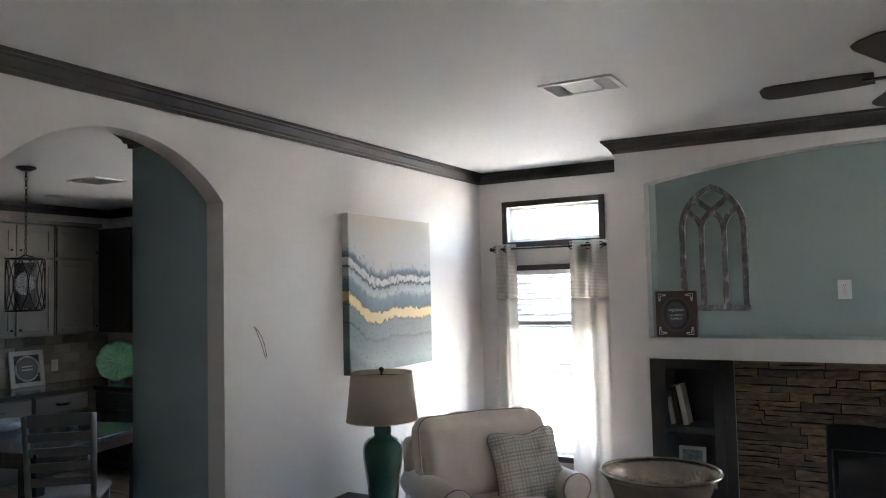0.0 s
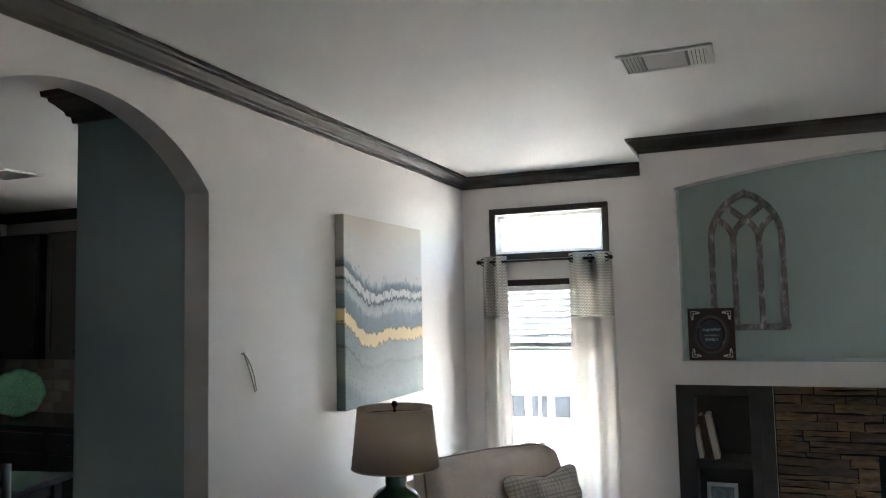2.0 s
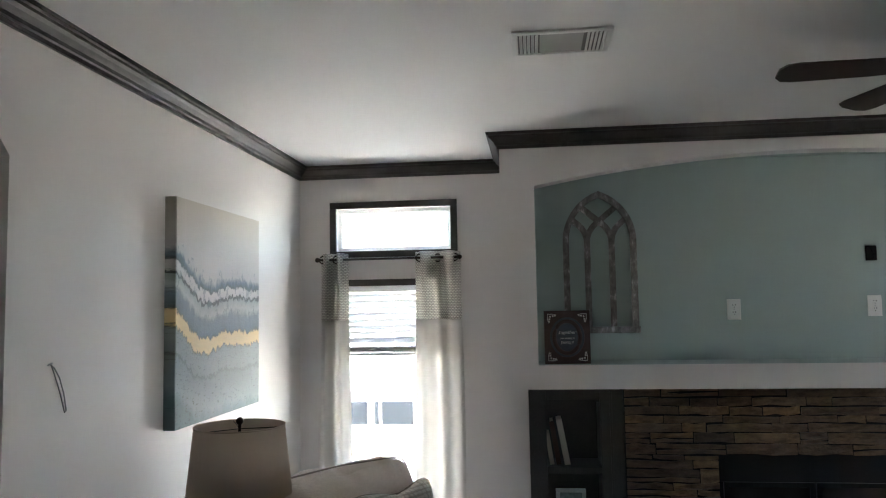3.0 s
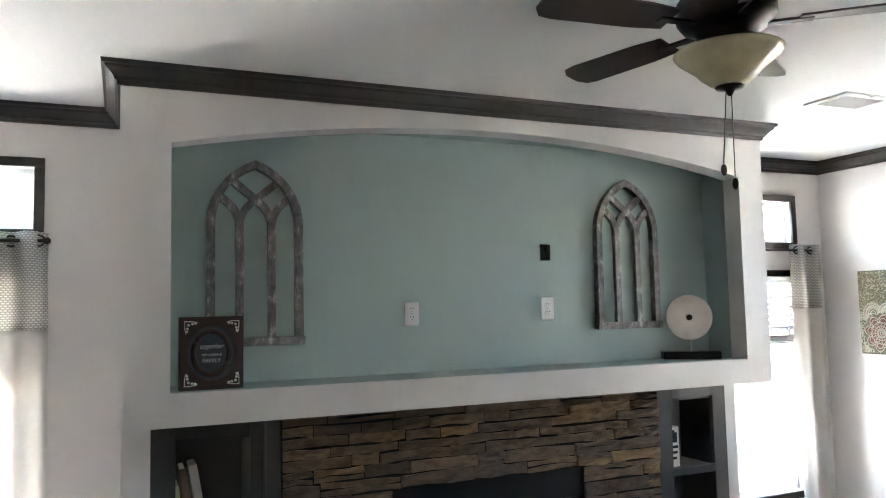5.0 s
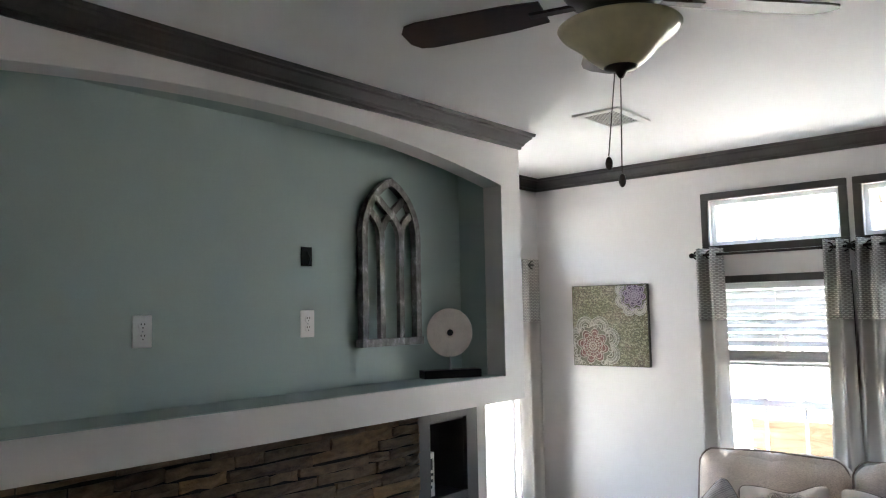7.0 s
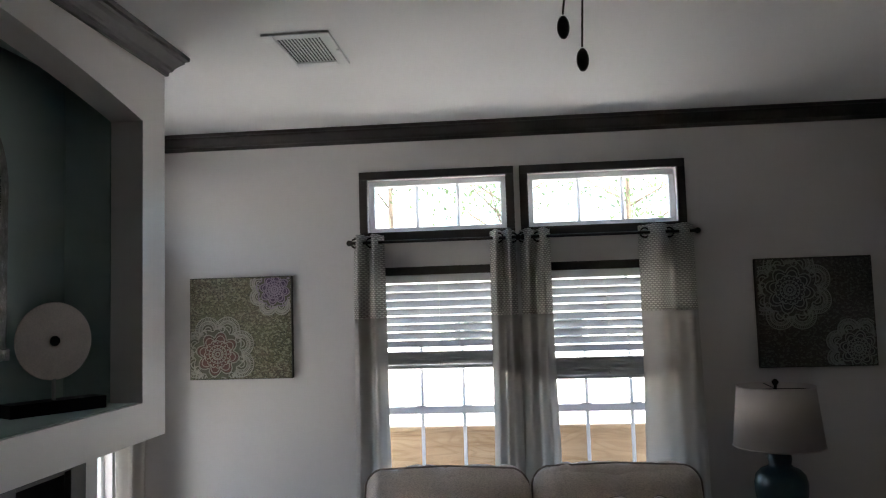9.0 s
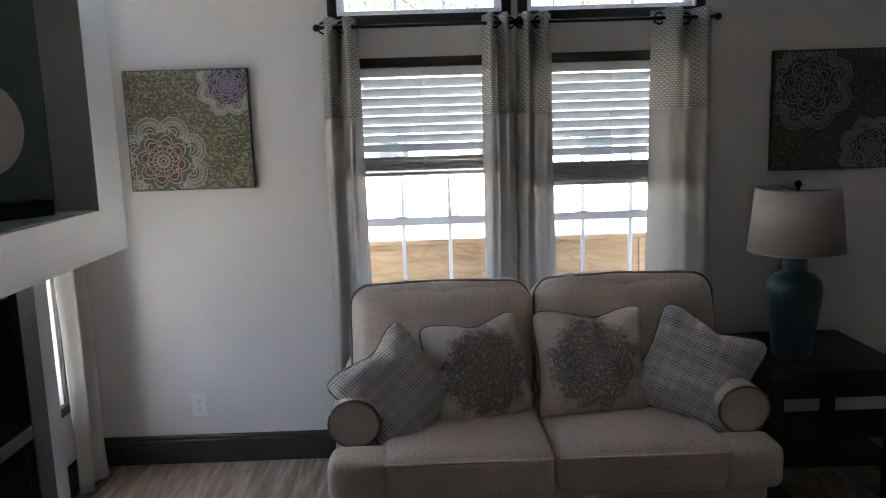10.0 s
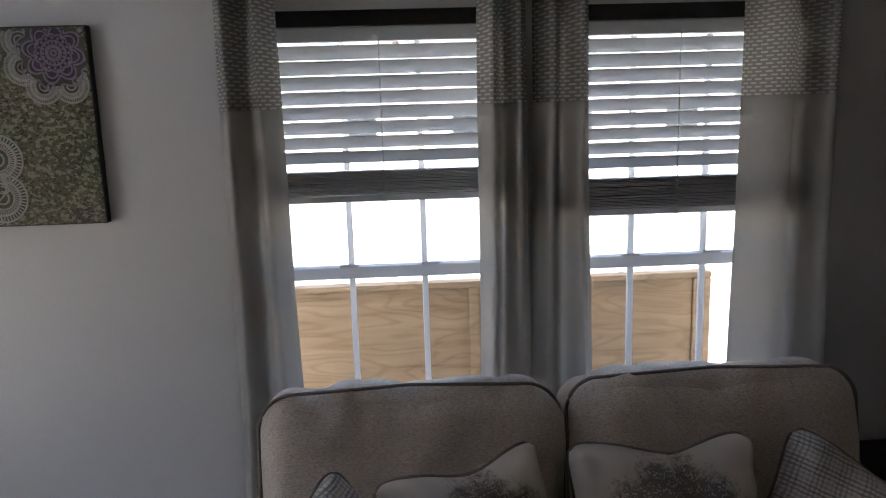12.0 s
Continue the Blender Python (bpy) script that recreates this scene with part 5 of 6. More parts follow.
nail = thing("picture_hook", Matrix.Translation((WX, 3.655, 1.552)), "small nail with a loop of hanging wire", "hook")
part("nail", tube([(0.0, 0, 0), (0.018, -0.004, 0.006)], 0.003, 8), SILVER, nail)
part("wire", tube([(0.012, -0.002, 0.0), (0.010, 0.02, -0.012), (0.008, 0.05, -0.045), (0.006, 0.078, -0.10), (0.006, 0.092, -0.155), (0.008, 0.080, -0.16), (0.010, 0.052, -0.095), (0.012, 0.022, -0.04), (0.012, 0.0, 0.0)], 0.0022, 6), BOOKB, nail, "thin grey wire", True)


# ---- seating ----
def upholstered(name, m, W, n, label, category):
    """Rolled-arm seat; front towards local -y."""
    th = thing(name, m, label, category)
    part("base", box(-W / 2 + 0.03, -0.36, 0.07, W / 2 - 0.03, 0.42, 0.30, 0.02, 3), FABRIC, th, "", True)
    part("back_frame", soft_box(W - 0.06, 0.16, 0.62, 0.06, n=10), FABRIC, th, "", True, pose(0, 0.36, 0.49, -6, 0, 0))
    for x in (-W / 2 + 0.08, W / 2 - 0.08):
        for y in (-0.3, 0.36):
            part("foot", lathe([(0.022, 0.0), (0.03, 0.08)], 12), DARKWOOD, th, "dark tapered foot", True, Matrix.Translation((x, y, 0)))
    aw = 0.19
    inner = W - 2 * aw
    cw = inner / n
    for k in range(n):
        cx = -inner / 2 + cw * (k + 0.5)
        bm = soft_box(cw - 0.006, 0.70, 0.18, 0.05, (0, 0.01, 0.018), 16, 0.006, k * 3.1)
        seat = bmesh.new()
        absorb(seat, bm, Matrix.Translation((cx, -0.10, 0.36)))
        if k in (0, n - 1):
            ends = [-1] if k == 0 else [1]
            if n == 1:
                ends = [-1, 1]
            for s in ends:
                absorb(seat, soft_box(aw + 0.05, 0.17, 0.172, 0.045, n=10), Matrix.Translation((s * (inner / 2 + aw / 2 - 0.03), -0.362, 0.358)))
        cush = part("seat_cushion", seat, FABRIC, th, "", True)
        x0, x1 = cx - cw / 2 + 0.01, cx + cw / 2 - 0.01
        part("piping", tube([(x0, -0.445, 0.425), (cx, -0.456, 0.43), (x1, -0.445, 0.425)], 0.005, 6), FABRIC, cush, "", True)
    for s in (-1, 1):
        bm = bmesh.new()
        rr = 0.098
        ring = []
        for k in range(22):
            a = radians(-70 + 320 * k / 21) if s > 0 else radians(250 - 320 * k / 21)
            ring.append((s * (W / 2 - 0.095) + rr * math.cos(a), 0.515 + rr * 0.95 * math.sin(a)))
        c0 = Vector((sum(p[0] for p in ring) / 22, sum(p[1] for p in ring) / 22))
        rows = []
        for y, shrink in ((-0.275, 0.80), (-0.285, 0.90), (-0.275, 0.97), (-0.255, 1.0), (0.0, 1.0), (0.38, 1.0)):
            rows.append([bm.verts.new((c0.x + (p[0] - c0.x) * shrink, y + 0.004 * noise.noise(Vector((p[0] * 6, y * 6, p[1] * 6))), c0.y + (p[1] - c0.y) * shrink)) for p in ring])
        for r0, r1 in zip(rows, rows[1:]):
            for k in range(22):
                j = (k + 1) % 22
                bm.faces.new((r0[k], r0[j], r1[j], r1[k]))
        bm.faces.new(rows[0][::-1])
        bm.faces.new(rows[-1])
        absorb(bm, soft_box(0.12, 0.64, 0.44, 0.03, n=6), Matrix.Translation((s * (W / 2 - 0.095), 0.055, 0.30)))
        bmesh.ops.recalc_face_normals(bm, faces=bm.faces[:])
        arm = part("arm", bm, FABRIC, th, "", True)
        part("piping", tube([(c0.x + (p[0] - c0.x) * 0.97, -0.279, c0.y + (p[1] - c0.y) * 0.97) for p in ring], 0.0045, 6, True), PIPING, arm, "", True)
    bw = (W - 0.09) / n
    for k in range(n):
        cx = -(W - 0.09) / 2 + bw * (k + 0.5)
        dz = 0.008 * k
        bm = soft_box(bw - 0.008, 0.23, 0.52, 0.085, (0.005, 0.03, 0.018), 44, 0.018, 7.7 + k * 4)
        for v in bm.verts:
            up = max(0.0, min(1.0, (v.co.z / 0.26 - 0.15) / 0.8))
            fold = math.sin(v.co.x * 42 + 5 * noise.noise(Vector((v.co.x * 6 + k * 5, v.co.z * 5, 0))) + k * 2)
            v.co.y += (0.011 * up * up * max(0.0, fold) ** 2 if v.co.y < 0 else 0.0)
            v.co.z -= 0.010 * up ** 3 * max(0.0, fold) ** 2 + 0.006 * up * noise.noise(Vector((v.co.x * 9 + k * 3, 1.5, 0)))
        bc = part("back_cushion", bm, FABRIC, th, "", True, pose(cx, 0.215, 0.667 + dz, -11, 0, 0))
        hx, hz, r = (bw - 0.008) / 2, 0.26, 0.085
        pts = []
        for q in range(48):
            a = 2 * math.pi * q / 48
            c, s = math.cos(a), math.sin(a)
            px = max(-hx + r, min(hx - r, c * 10)) + r * 0.97 * c
            pz = max(-hz + r, min(hz - r, s * 10)) + r * 0.97 * s + 0.018 * (1 if s > 0 else 0) * (1 - (px / hx) ** 2)
            pts.append((px, -0.062, pz))
        part("piping", tube(pts, 0.0048, 6, True), PIPING, bc, "dark welt seam", True)
    return th


upholstered("loveseat", pose(2.515, 4.213, 0, 0, 0, -90), 1.64, 2, "taupe two-cushion rolled-arm loveseat under the windows", "loveseat")
upholstered("armchair", pose(-2.07, 4.96, 0, 0, 0, 53), 0.98, 1, "taupe rolled-arm armchair set across the window corner", "armchair")


def scatter_pillow(m, w, t, material, label, seed):
    th = thing("throw_pillow", m, label, "pillow", "throw pillows")
    part("cover", pillow_mesh(w, w, t, seed), material, th, "", True)
    part("welt", tube(pillow_rim(w, w), 0.0055, 6, True), PIPING, th, "", True)


def pillow_at(x, y, z, yaw, lean, roll):
    return Matrix.Translation((x, y, z)) @ pose(0, 0, 0, 0, 0, yaw) @ pose(0, 0, 0, -lean, 0, 0) @ pose(0, 0, 0, 0, roll, 0)


scatter_pillow(pillow_at(2.40, 4.79, 0.585, -66, 28, -32), 0.41, 0.19, PLAID, "grey plaid tweed pillow leaning on the loveseat arm", 1.0)
scatter_pillow(pillow_at(2.51, 4.465, 0.61, -70, 17, -3), 0.44, 0.22, MEDAL, "cream pillow with dark stitched medallion, tilted", 2.0)
scatter_pillow(pillow_at(2.52, 4.005, 0.625, -92, 18, -2), 0.455, 0.22, MEDAL, "cream pillow with dark stitched medallion, upright", 3.0)
scatter_pillow(pillow_at(2.44, 3.60, 0.605, -108, 24, 22), 0.43, 0.19, PLAID, "grey plaid tweed pillow against the far loveseat arm", 4.0)
scatter_pillow(pillow_at(-1.93, 5.10, 0.63, 40, 20, -6), 0.45, 0.18, TWEED, "beige plaid pillow on the armchair", 5.0)


def end_table(x, y, w, d, h, yaw, label):
    th = thing("end_table", pose(x, y, 0, 0, 0, yaw), label, "side table", "dark end tables")
    part("tabletop", box(-w / 2, -d / 2, h - 0.03, w / 2, d / 2, h, 0.005), DARKWOOD, th)
    for sx in (-1, 1):
        for sy in (-1, 1):
            cx, cy = sx * (w / 2 - 0.045), sy * (d / 2 - 0.045)
            part("leg", box(cx - 0.025, cy - 0.025, 0, cx + 0.025, cy + 0.025, h - 0.03, 0.003), DARKWOOD, th)
    part("apron", box(-w / 2 + 0.03, -d / 2 + 0.03, h - 0.12, w / 2 - 0.03, d / 2 - 0.03, h - 0.03, 0.002), DARKWOOD, th)
    part("drawer_front", box(-w / 2 + 0.08, -d / 2 + 0.022, h - 0.11, w / 2 - 0.08, -d / 2 + 0.032, h - 0.04, 0.002), DARKWOOD, th)
    part("lower_shelf", box(-w / 2 + 0.03, -d / 2 + 0.03, 0.17, w / 2 - 0.03, d / 2 - 0.03, 0.195, 0.003), DARKWOOD, th)
    return th


end_table(2.72, 3.02, 0.58, 0.60, 0.585, -90, "dark espresso square end table beside the loveseat")
end_table(-2.49, 4.09, 0.46, 0.46, 0.565, 90, "dark espresso end table beside the armchair")


def table_lamp(x, y, z, glaze, cloth, label, shade_r):
    th = thing("table_lamp", Matrix.Translation((x, y, z)), label, "lamp", "ceramic table lamps")
    body = [(0.0, 0.0), (0.074, 0.0), (0.079, 0.008), (0.086, 0.08), (0.1, 0.18), (0.109, 0.25), (0.111, 0.29), (0.103, 0.325), (0.082, 0.348), (0.054, 0.36), (0.046, 0.372), (0.05, 0.39), (0.048, 0.412), (0.034, 0.428), (0.012, 0.434), (0.0, 0.434)]
    part("ceramic_body", lathe(body, 36), glaze, th, "", True)
    part("stem", lathe([(0.006, 0.43), (0.006, 0.715)], 8), BRONZE, th)
    r0, r1, z0, z1 = shade_r, shade_r * 0.86, 0.45, 0.71
    part("shade", lathe([(r0, z0), (r1, z1), (r1 - 0.003, z1), (r0 - 0.003, z0), (r0, z0)], 48), cloth, th, "fabric drum shade", True)
    for r, zz in ((r0, z0), (r1, z1)):
        part("shade_rim", tube([(r * math.cos(k * math.pi / 24), r * math.sin(k * math.pi / 24), zz) for k in range(48)], 0.003, 6, True), cloth, th, "", True)
    for a in (0, 120, 240):
        part("spider_arm", tube([(0, 0, z1 - 0.012), (r1 * math.cos(radians(a)), r1 * math.sin(radians(a)), z1 - 0.004)], 0.002, 6), BRONZE, th)
    part("finial", lathe([(0.0, 0.70), (0.007, 0.705), (0.006, 0.712), (0.014, 0.722), (0.015, 0.73), (0.008, 0.74), (0.0, 0.742)], 16), BRONZE, th, "", True)


table_lamp(2.652, 3.118, 0.586, TEAL_C, SHADE_W, "teal ceramic table lamp with oatmeal drum shade", 0.19)
table_lamp(-2.403, 4.218, 0.566, GREEN_C, SHADE_B, "dark green ceramic table lamp with beige shade", 0.198)

VX, VY = -0.345, 2.09
# hammered vase on a slim pedestal, near the start of the walk
ped = thing("pedestal", Matrix.Translation((VX, VY, 0)), "slim dark wooden pedestal stand", "pedestal")
part("column", box(-0.09, -0.09, 0.03, 0.09, 0.09, 1.06, 0.004), DARKWOOD, ped)
part("plinth", box(-0.12, -0.12, 0, 0.12, 0.12, 0.03, 0.004), DARKWOOD, ped)
part("top_plate", box(-0.12, -0.12, 1.06, 0.12, 0.12, 1.085, 0.004), DARKWOOD, ped)
vase = thing("hammered_vase", Matrix.Translation((VX, VY, 1.0855)), "hammered champagne metal vase tapering downwards", "vase")
part("vessel", lathe([(0.0, 0.0), (0.055, 0.0), (0.058, 0.01), (0.066, 0.10), (0.076, 0.22), (0.083, 0.27), (0.094, 0.298), (0.105, 0.312), (0.103, 0.314), (0.091, 0.300), (0.08, 0.27), (0.072, 0.22), (0.062, 0.08), (0.0, 0.02)], 40), HAMMER, vase, "", True)
part("rim", tube([(0.104 * math.cos(k * math.pi / 24), 0.104 * math.sin(k * math.pi / 24), 0.313) for k in range(48)], 0.003, 6, True), HAMMER, vase, "polished flared rim", True)


# ---- kitchen ----
def cabinet(name, m, w, d, h, doors, material, label, drawer=False):
    """Cabinet unit, front towards local -y; doors are frame-and-panel."""
    th = thing(name, m, label, "cabinet", "kitchen cabinets")
    part("body", box(0, 0.02, 0, w, d, h, 0.002), material, th)
    z_top = h - 0.015
    if drawer:
        part("drawer_front", box(0.012, 0.0, h - 0.165, w - 0.012, 0.019, h - 0.02, 0.004), material, th)
        part("pull", tube([(w / 2 - 0.06, -0.004, h - 0.09), (w / 2 - 0.045, -0.028, h - 0.095), (w / 2 + 0.045, -0.028, h - 0.095), (w / 2 + 0.06, -0.004, h - 0.09)], 0.005, 6), BLACK, th, "", True)
        z_top = h - 0.18
    dw = w / doors
    for k in range(doors):
        x0, x1 = dw * k + 0.012, dw * (k + 1) - 0.012
        f = 0.055
        bm = box(x0, 0, 0.015, x0 + f, 0.019, z_top, 0.002)
        box(x1 - f, 0, 0.015, x1, 0.019, z_top, 0.002, bm=bm)
        box(x0 + f, 0, 0.015, x1 - f, 0.019, 0.015 + f, 0.002, bm=bm)
        box(x0 + f, 0, z_top - f, x1 - f, 0.019, z_top, 0.002, bm=bm)
        box(x0 + f, 0.010, 0.015 + f, x1 - f, 0.017, z_top - f, bm=bm)
        door = part("door", bm, material, th)
        kx = x1 - 0.03 if k % 2 == 0 else x0 + 0.03
        part("knob", ball(0.012, (kx, -0.014, 0.07 if not drawer else z_top - 0.07), u=10, v=6), BLACK, door, "", True)
    return th


W90 = 90
for y0, w, top, nd in ((3.67, 0.78, 0.0, 2), (4.46, 0.78, 0.0, 2), (5.25, 0.48, 0.0, 1)):
    cabinet("wall_cabinet", pose(KX + 0.34, y0, 1.365, 0, 0, W90), w, 0.335, 0.74, nd, KCAB, "grey painted upper kitchen cabinet")
    cabinet("wall_cabinet", pose(KX + 0.34, y0, 2.11, 0, 0, W90), w, 0.335, 0.32, nd, KCAB, "short grey painted cabinet above the upper cabinet")
tagged(part("trim_cabinet_crown", box(KX + 0.002, 3.58, 2.435, KX + 0.36, 5.74, 2.475, 0.004), KCAB), "grey painted cabinet top moulding", "trim", "", "structure")
# corner unit coloured near-black to carry the shade of the kitchen corner
cabinet("corner_cabinet", pose(KX + 0.004, KY - 0.344, 1.365, 0, 0, 0), 0.80, 0.335, 1.06, 1, KSHADE, "corner wall cabinet, its deep shade put into a near-black colour")
cabinet("wall_cabinet", pose(-6.35, KY - 0.344, 1.365, 0, 0, 0), 0.80, 0.335, 1.06, 2, KCAB, "grey painted upper kitchen cabinet on the end wall")
for y0, w in ((3.6, 0.62), (4.23, 0.62), (4.86, 0.55)):
    cabinet("base_cabinet", pose(KX + 0.62, y0, 0.1, 0, 0, W90), w, 0.61, 0.735, 1, KCAB, "grey painted base cabinet with drawer", True)
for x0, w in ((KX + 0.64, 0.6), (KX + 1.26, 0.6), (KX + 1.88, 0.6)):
    cabinet("base_cabinet", pose(x0, KY - 0.62, 0.1, 0, 0, 0), w, 0.61, 0.735, 1, KSHADE, "end-wall base cabinet in the same shade-darkened colour", True)
part_ = thing("kitchen_counter", Matrix.Translation((KX, KY, 0.836)), "dark speckled L-shaped laminate countertop", "countertop")
part("top", slab([(0.002, -2.52), (0.645, -2.52), (0.645, -0.645), (2.5, -0.645), (2.5, -0.002), (0.002, -0.002)], "z", 0.0, 0.04), COUNTER, part_)

bspl = thing("tile_backsplash", Matrix.Translation((KX, KY, 0.877)), "tumbled stone subway tile backsplash", "backsplash")
part("grout_bed", box(0.001, -2.5, 0, 0.008, -0.008, 0.487), GROUT, bspl)
part("grout_bed", box(0.001, -0.007, 0, 2.2, -0.001, 0.487), GROUT, bspl)
tw, tz = 0.196, 0.095
me_t = mesh_from(box(0, 0, 0, 0.006, tw - 0.006, tz - 0.006, 0.002, 1), "tile", TILE)
for r in range(5):
    for k in range(12):
        y = -2.5 + k * tw + (tw / 2 if r % 2 else 0)
        if y + tw < -0.01:
            ob = new("tile", me_t)
            ob.parent = bspl
            ob.matrix_basis = pose(0.008, y, 0.004 + r * tz)
    for k in range(8):
        x = 0.05 + k * tw + (tw / 2 if r % 2 else 0)
        ob = new("tile", me_t)
        ob.parent = bspl
        ob.matrix_basis = pose(x, -0.008, 0.004 + r * tz, 0, 0, -90)

wf = thing("square_sign", Matrix.Translation((KX + 0.12, 4.95, 0.8775)) @ pose(0, 0, 0, 0, 0, 90) @ pose(0, 0, 0, -9, 0, 0), "cream square frame with a round grey plaque on the counter", "sign")
bm = box(0, 0, 0, 0.34, 0.02, 0.045, 0.003)
box(0, 0, 0.305, 0.34, 0.02, 0.35, 0.003, bm=bm)
box(0, 0, 0.045, 0.045, 0.02, 0.305, 0.003, bm=bm)
box(0.295, 0, 0.045, 0.34, 0.02, 0.305, 0.003, bm=bm)
part("border", bm, CREAM, wf)
part("panel", box(0.045, 0.012, 0.045, 0.295, 0.018, 0.305), SLATEBOARD, wf)
part("ring", tube([(0.17 + 0.115 * math.cos(k * math.pi / 16), 0.006, 0.175 + 0.115 * math.sin(k * math.pi / 16)) for k in range(32)], 0.011, 8, True), CREAM, wf, "", True)
part("plaque", lathe([(0.0, 0), (0.098, 0), (0.098, 0.006), (0.0, 0.007)], 28), BOOKB, wf, "", False, pose(0.17, 0.011, 0.175, 90, 0, 0))
for dz in (0.02, -0.012):
    part("text_bar", box(0.115, 0.002, 0.17 + dz, 0.225, 0.004, 0.184 + dz), CREAM, wf)
outlet("wall_outlet", pose(KX + 0.0145, 5.45, 1.05, 0, 0, 90), "white outlet on the stone backsplash")

plate = thing("leaf_plate", Matrix.Translation((-6.60, 5.70, 0.8775)) @ pose(0, 0, 0, 0, 0, 40) @ pose(0, 0, 0, -12, 0, 0), "green glass leaf-shaped plate on a wire stand", "plate")
bm = bmesh.new()
c_ = bm.verts.new((0, 0.03, 0.2))
rings_ = []
for j in range(1, 7):
    row = []
    for k in range(72):
        a = 2 * math.pi * k / 72
        rr = 0.205 * j / 6 * (1 + (0.05 * abs(math.cos(a * 4)) + 0.02 * math.cos(a * 2) - 0.05) * j / 6)
        row.append(bm.verts.new((rr * math.cos(a), 0.03 - 0.05 * (j / 6) ** 2 + 0.006 * math.cos(a * 16) * j / 6, 0.212 + rr * math.sin(a))))
    rings_.append(row)
for k in range(72):
    bm.faces.new((c_, rings_[0][k], rings_[0][(k + 1) % 72]))
    for r0, r1 in zip(rings_, rings_[1:]):
        bm.faces.new((r0[k], r1[k], r1[(k + 1) % 72], r0[(k + 1) % 72]))
ret = bmesh.ops.extrude_face_region(bm, geom=bm.faces[:])
for v in [g for g in ret["geom"] if isinstance(g, bmesh.types.BMVert)]:
    v.co.y += 0.006
bmesh.ops.recalc_face_normals(bm, faces=bm.faces[:])
part("dish", bm, LEAFG, plate, "", True)
part("stand", tube([(-0.07, -0.03, 0.004), (-0.07, 0.05, 0.004), (0, 0.07, 0.14), (0.07, 0.05, 0.004), (0.07, -0.03, 0.004)], 0.004, 6), BLACK, plate)

# pendant lantern over the dining table
pend = thing("pendant_lantern", Matrix.Translation((-5.22, 3.91, CZ)), "black cage pendant with seeded glass cylinder", "pendant light")
part("canopy", lathe([(0.0, 0.0), (0.065, 0.0), (0.065, -0.012), (0.03, -0.028), (0.0, -0.03)], 24), BLACK, pend)
for k in range(18):
    z = -0.035 - 0.032 * k
    pts = [(0.008 * math.cos(q * math.pi / 5), 0.0, z - 0.018 + 0.021 * math.sin(q * math.pi / 5)) for q in range(10)]
    part("chain_link", tube(pts, 0.0025, 5, True), BLACK, pend, "", False, pose(0, 0, 0, 0, 0, 90 * (k % 2)))
cz0, cz1, cr = -1.02, -0.655, 0.125
for z in (cz0, cz1):
    part("hoop", tube([(cr * math.cos(k * math.pi / 16), cr * math.sin(k * math.pi / 16), z) for k in range(32)], 0.006, 6, True), BLACK, pend, "", True)
for k in range(8):
    a = 2 * math.pi * k / 8
    for s in (-1, 1):
        pts = [(cr * math.cos(a + s * 0.39 * math.sin(q * math.pi / 10)), cr * math.sin(a + s * 0.39 * math.sin(q * math.pi / 10)), cz0 + (cz1 - cz0) * q / 10) for q in range(11)]
        part("cage_bar", tube(pts, 0.004, 5), BLACK, pend, "", True)
part("top_strap", tube([(-cr, 0, cz1), (0, 0, cz1 + 0.03), (cr, 0, cz1)], 0.005, 6), BLACK, pend)
part("rod", tube([(0, 0, cz1 + 0.03), (0, 0, -0.61)], 0.005, 6), BLACK, pend)
part("glass", lathe([(0.07, cz0 + 0.02), (0.07, cz1 - 0.03), (0.067, cz1 - 0.03), (0.067, cz0 + 0.02), (0.07, cz0 + 0.02)], 28), CLEAR, pend, "seeded glass cylinder", True)

canl = thing("recessed_light", Matrix.Translation((-6.546, 5.004, CZ)), "white recessed ceiling can light, unlit", "recessed light")
part("ring", lathe([(0.06, -0.001), (0.06, -0.006), (0.085, -0.005), (0.09, -0.001)], 28), GRILLE, canl, "", True)
part("lens", lathe([(0.0, -0.003), (0.06, -0.003), (0.06, -0.001), (0.0, -0.001)], 24), CREAM, canl)

# dining set
dt = thing("dining_table", pose(-5.3, 4.0, 0, 0, 0, 12), "dark wooden dining table under the pendant", "dining table")
part("tabletop", box(-0.62, -0.55, 0.725, 0.62, 0.55, 0.76, 0.006), COUNTER, dt)
part("apron", box(-0.54, -0.47, 0.64, 0.54, 0.47, 0.725, 0.004), DARKWOOD, dt)
for sx in (-1, 1):
    for sy in (-1, 1):
        part("leg", box(sx * 0.53 - 0.035, sy * 0.46 - 0.035, 0, sx * 0.53 + 0.035, sy * 0.46 + 0.035, 0.725, 0.004), DARKWOOD, dt)


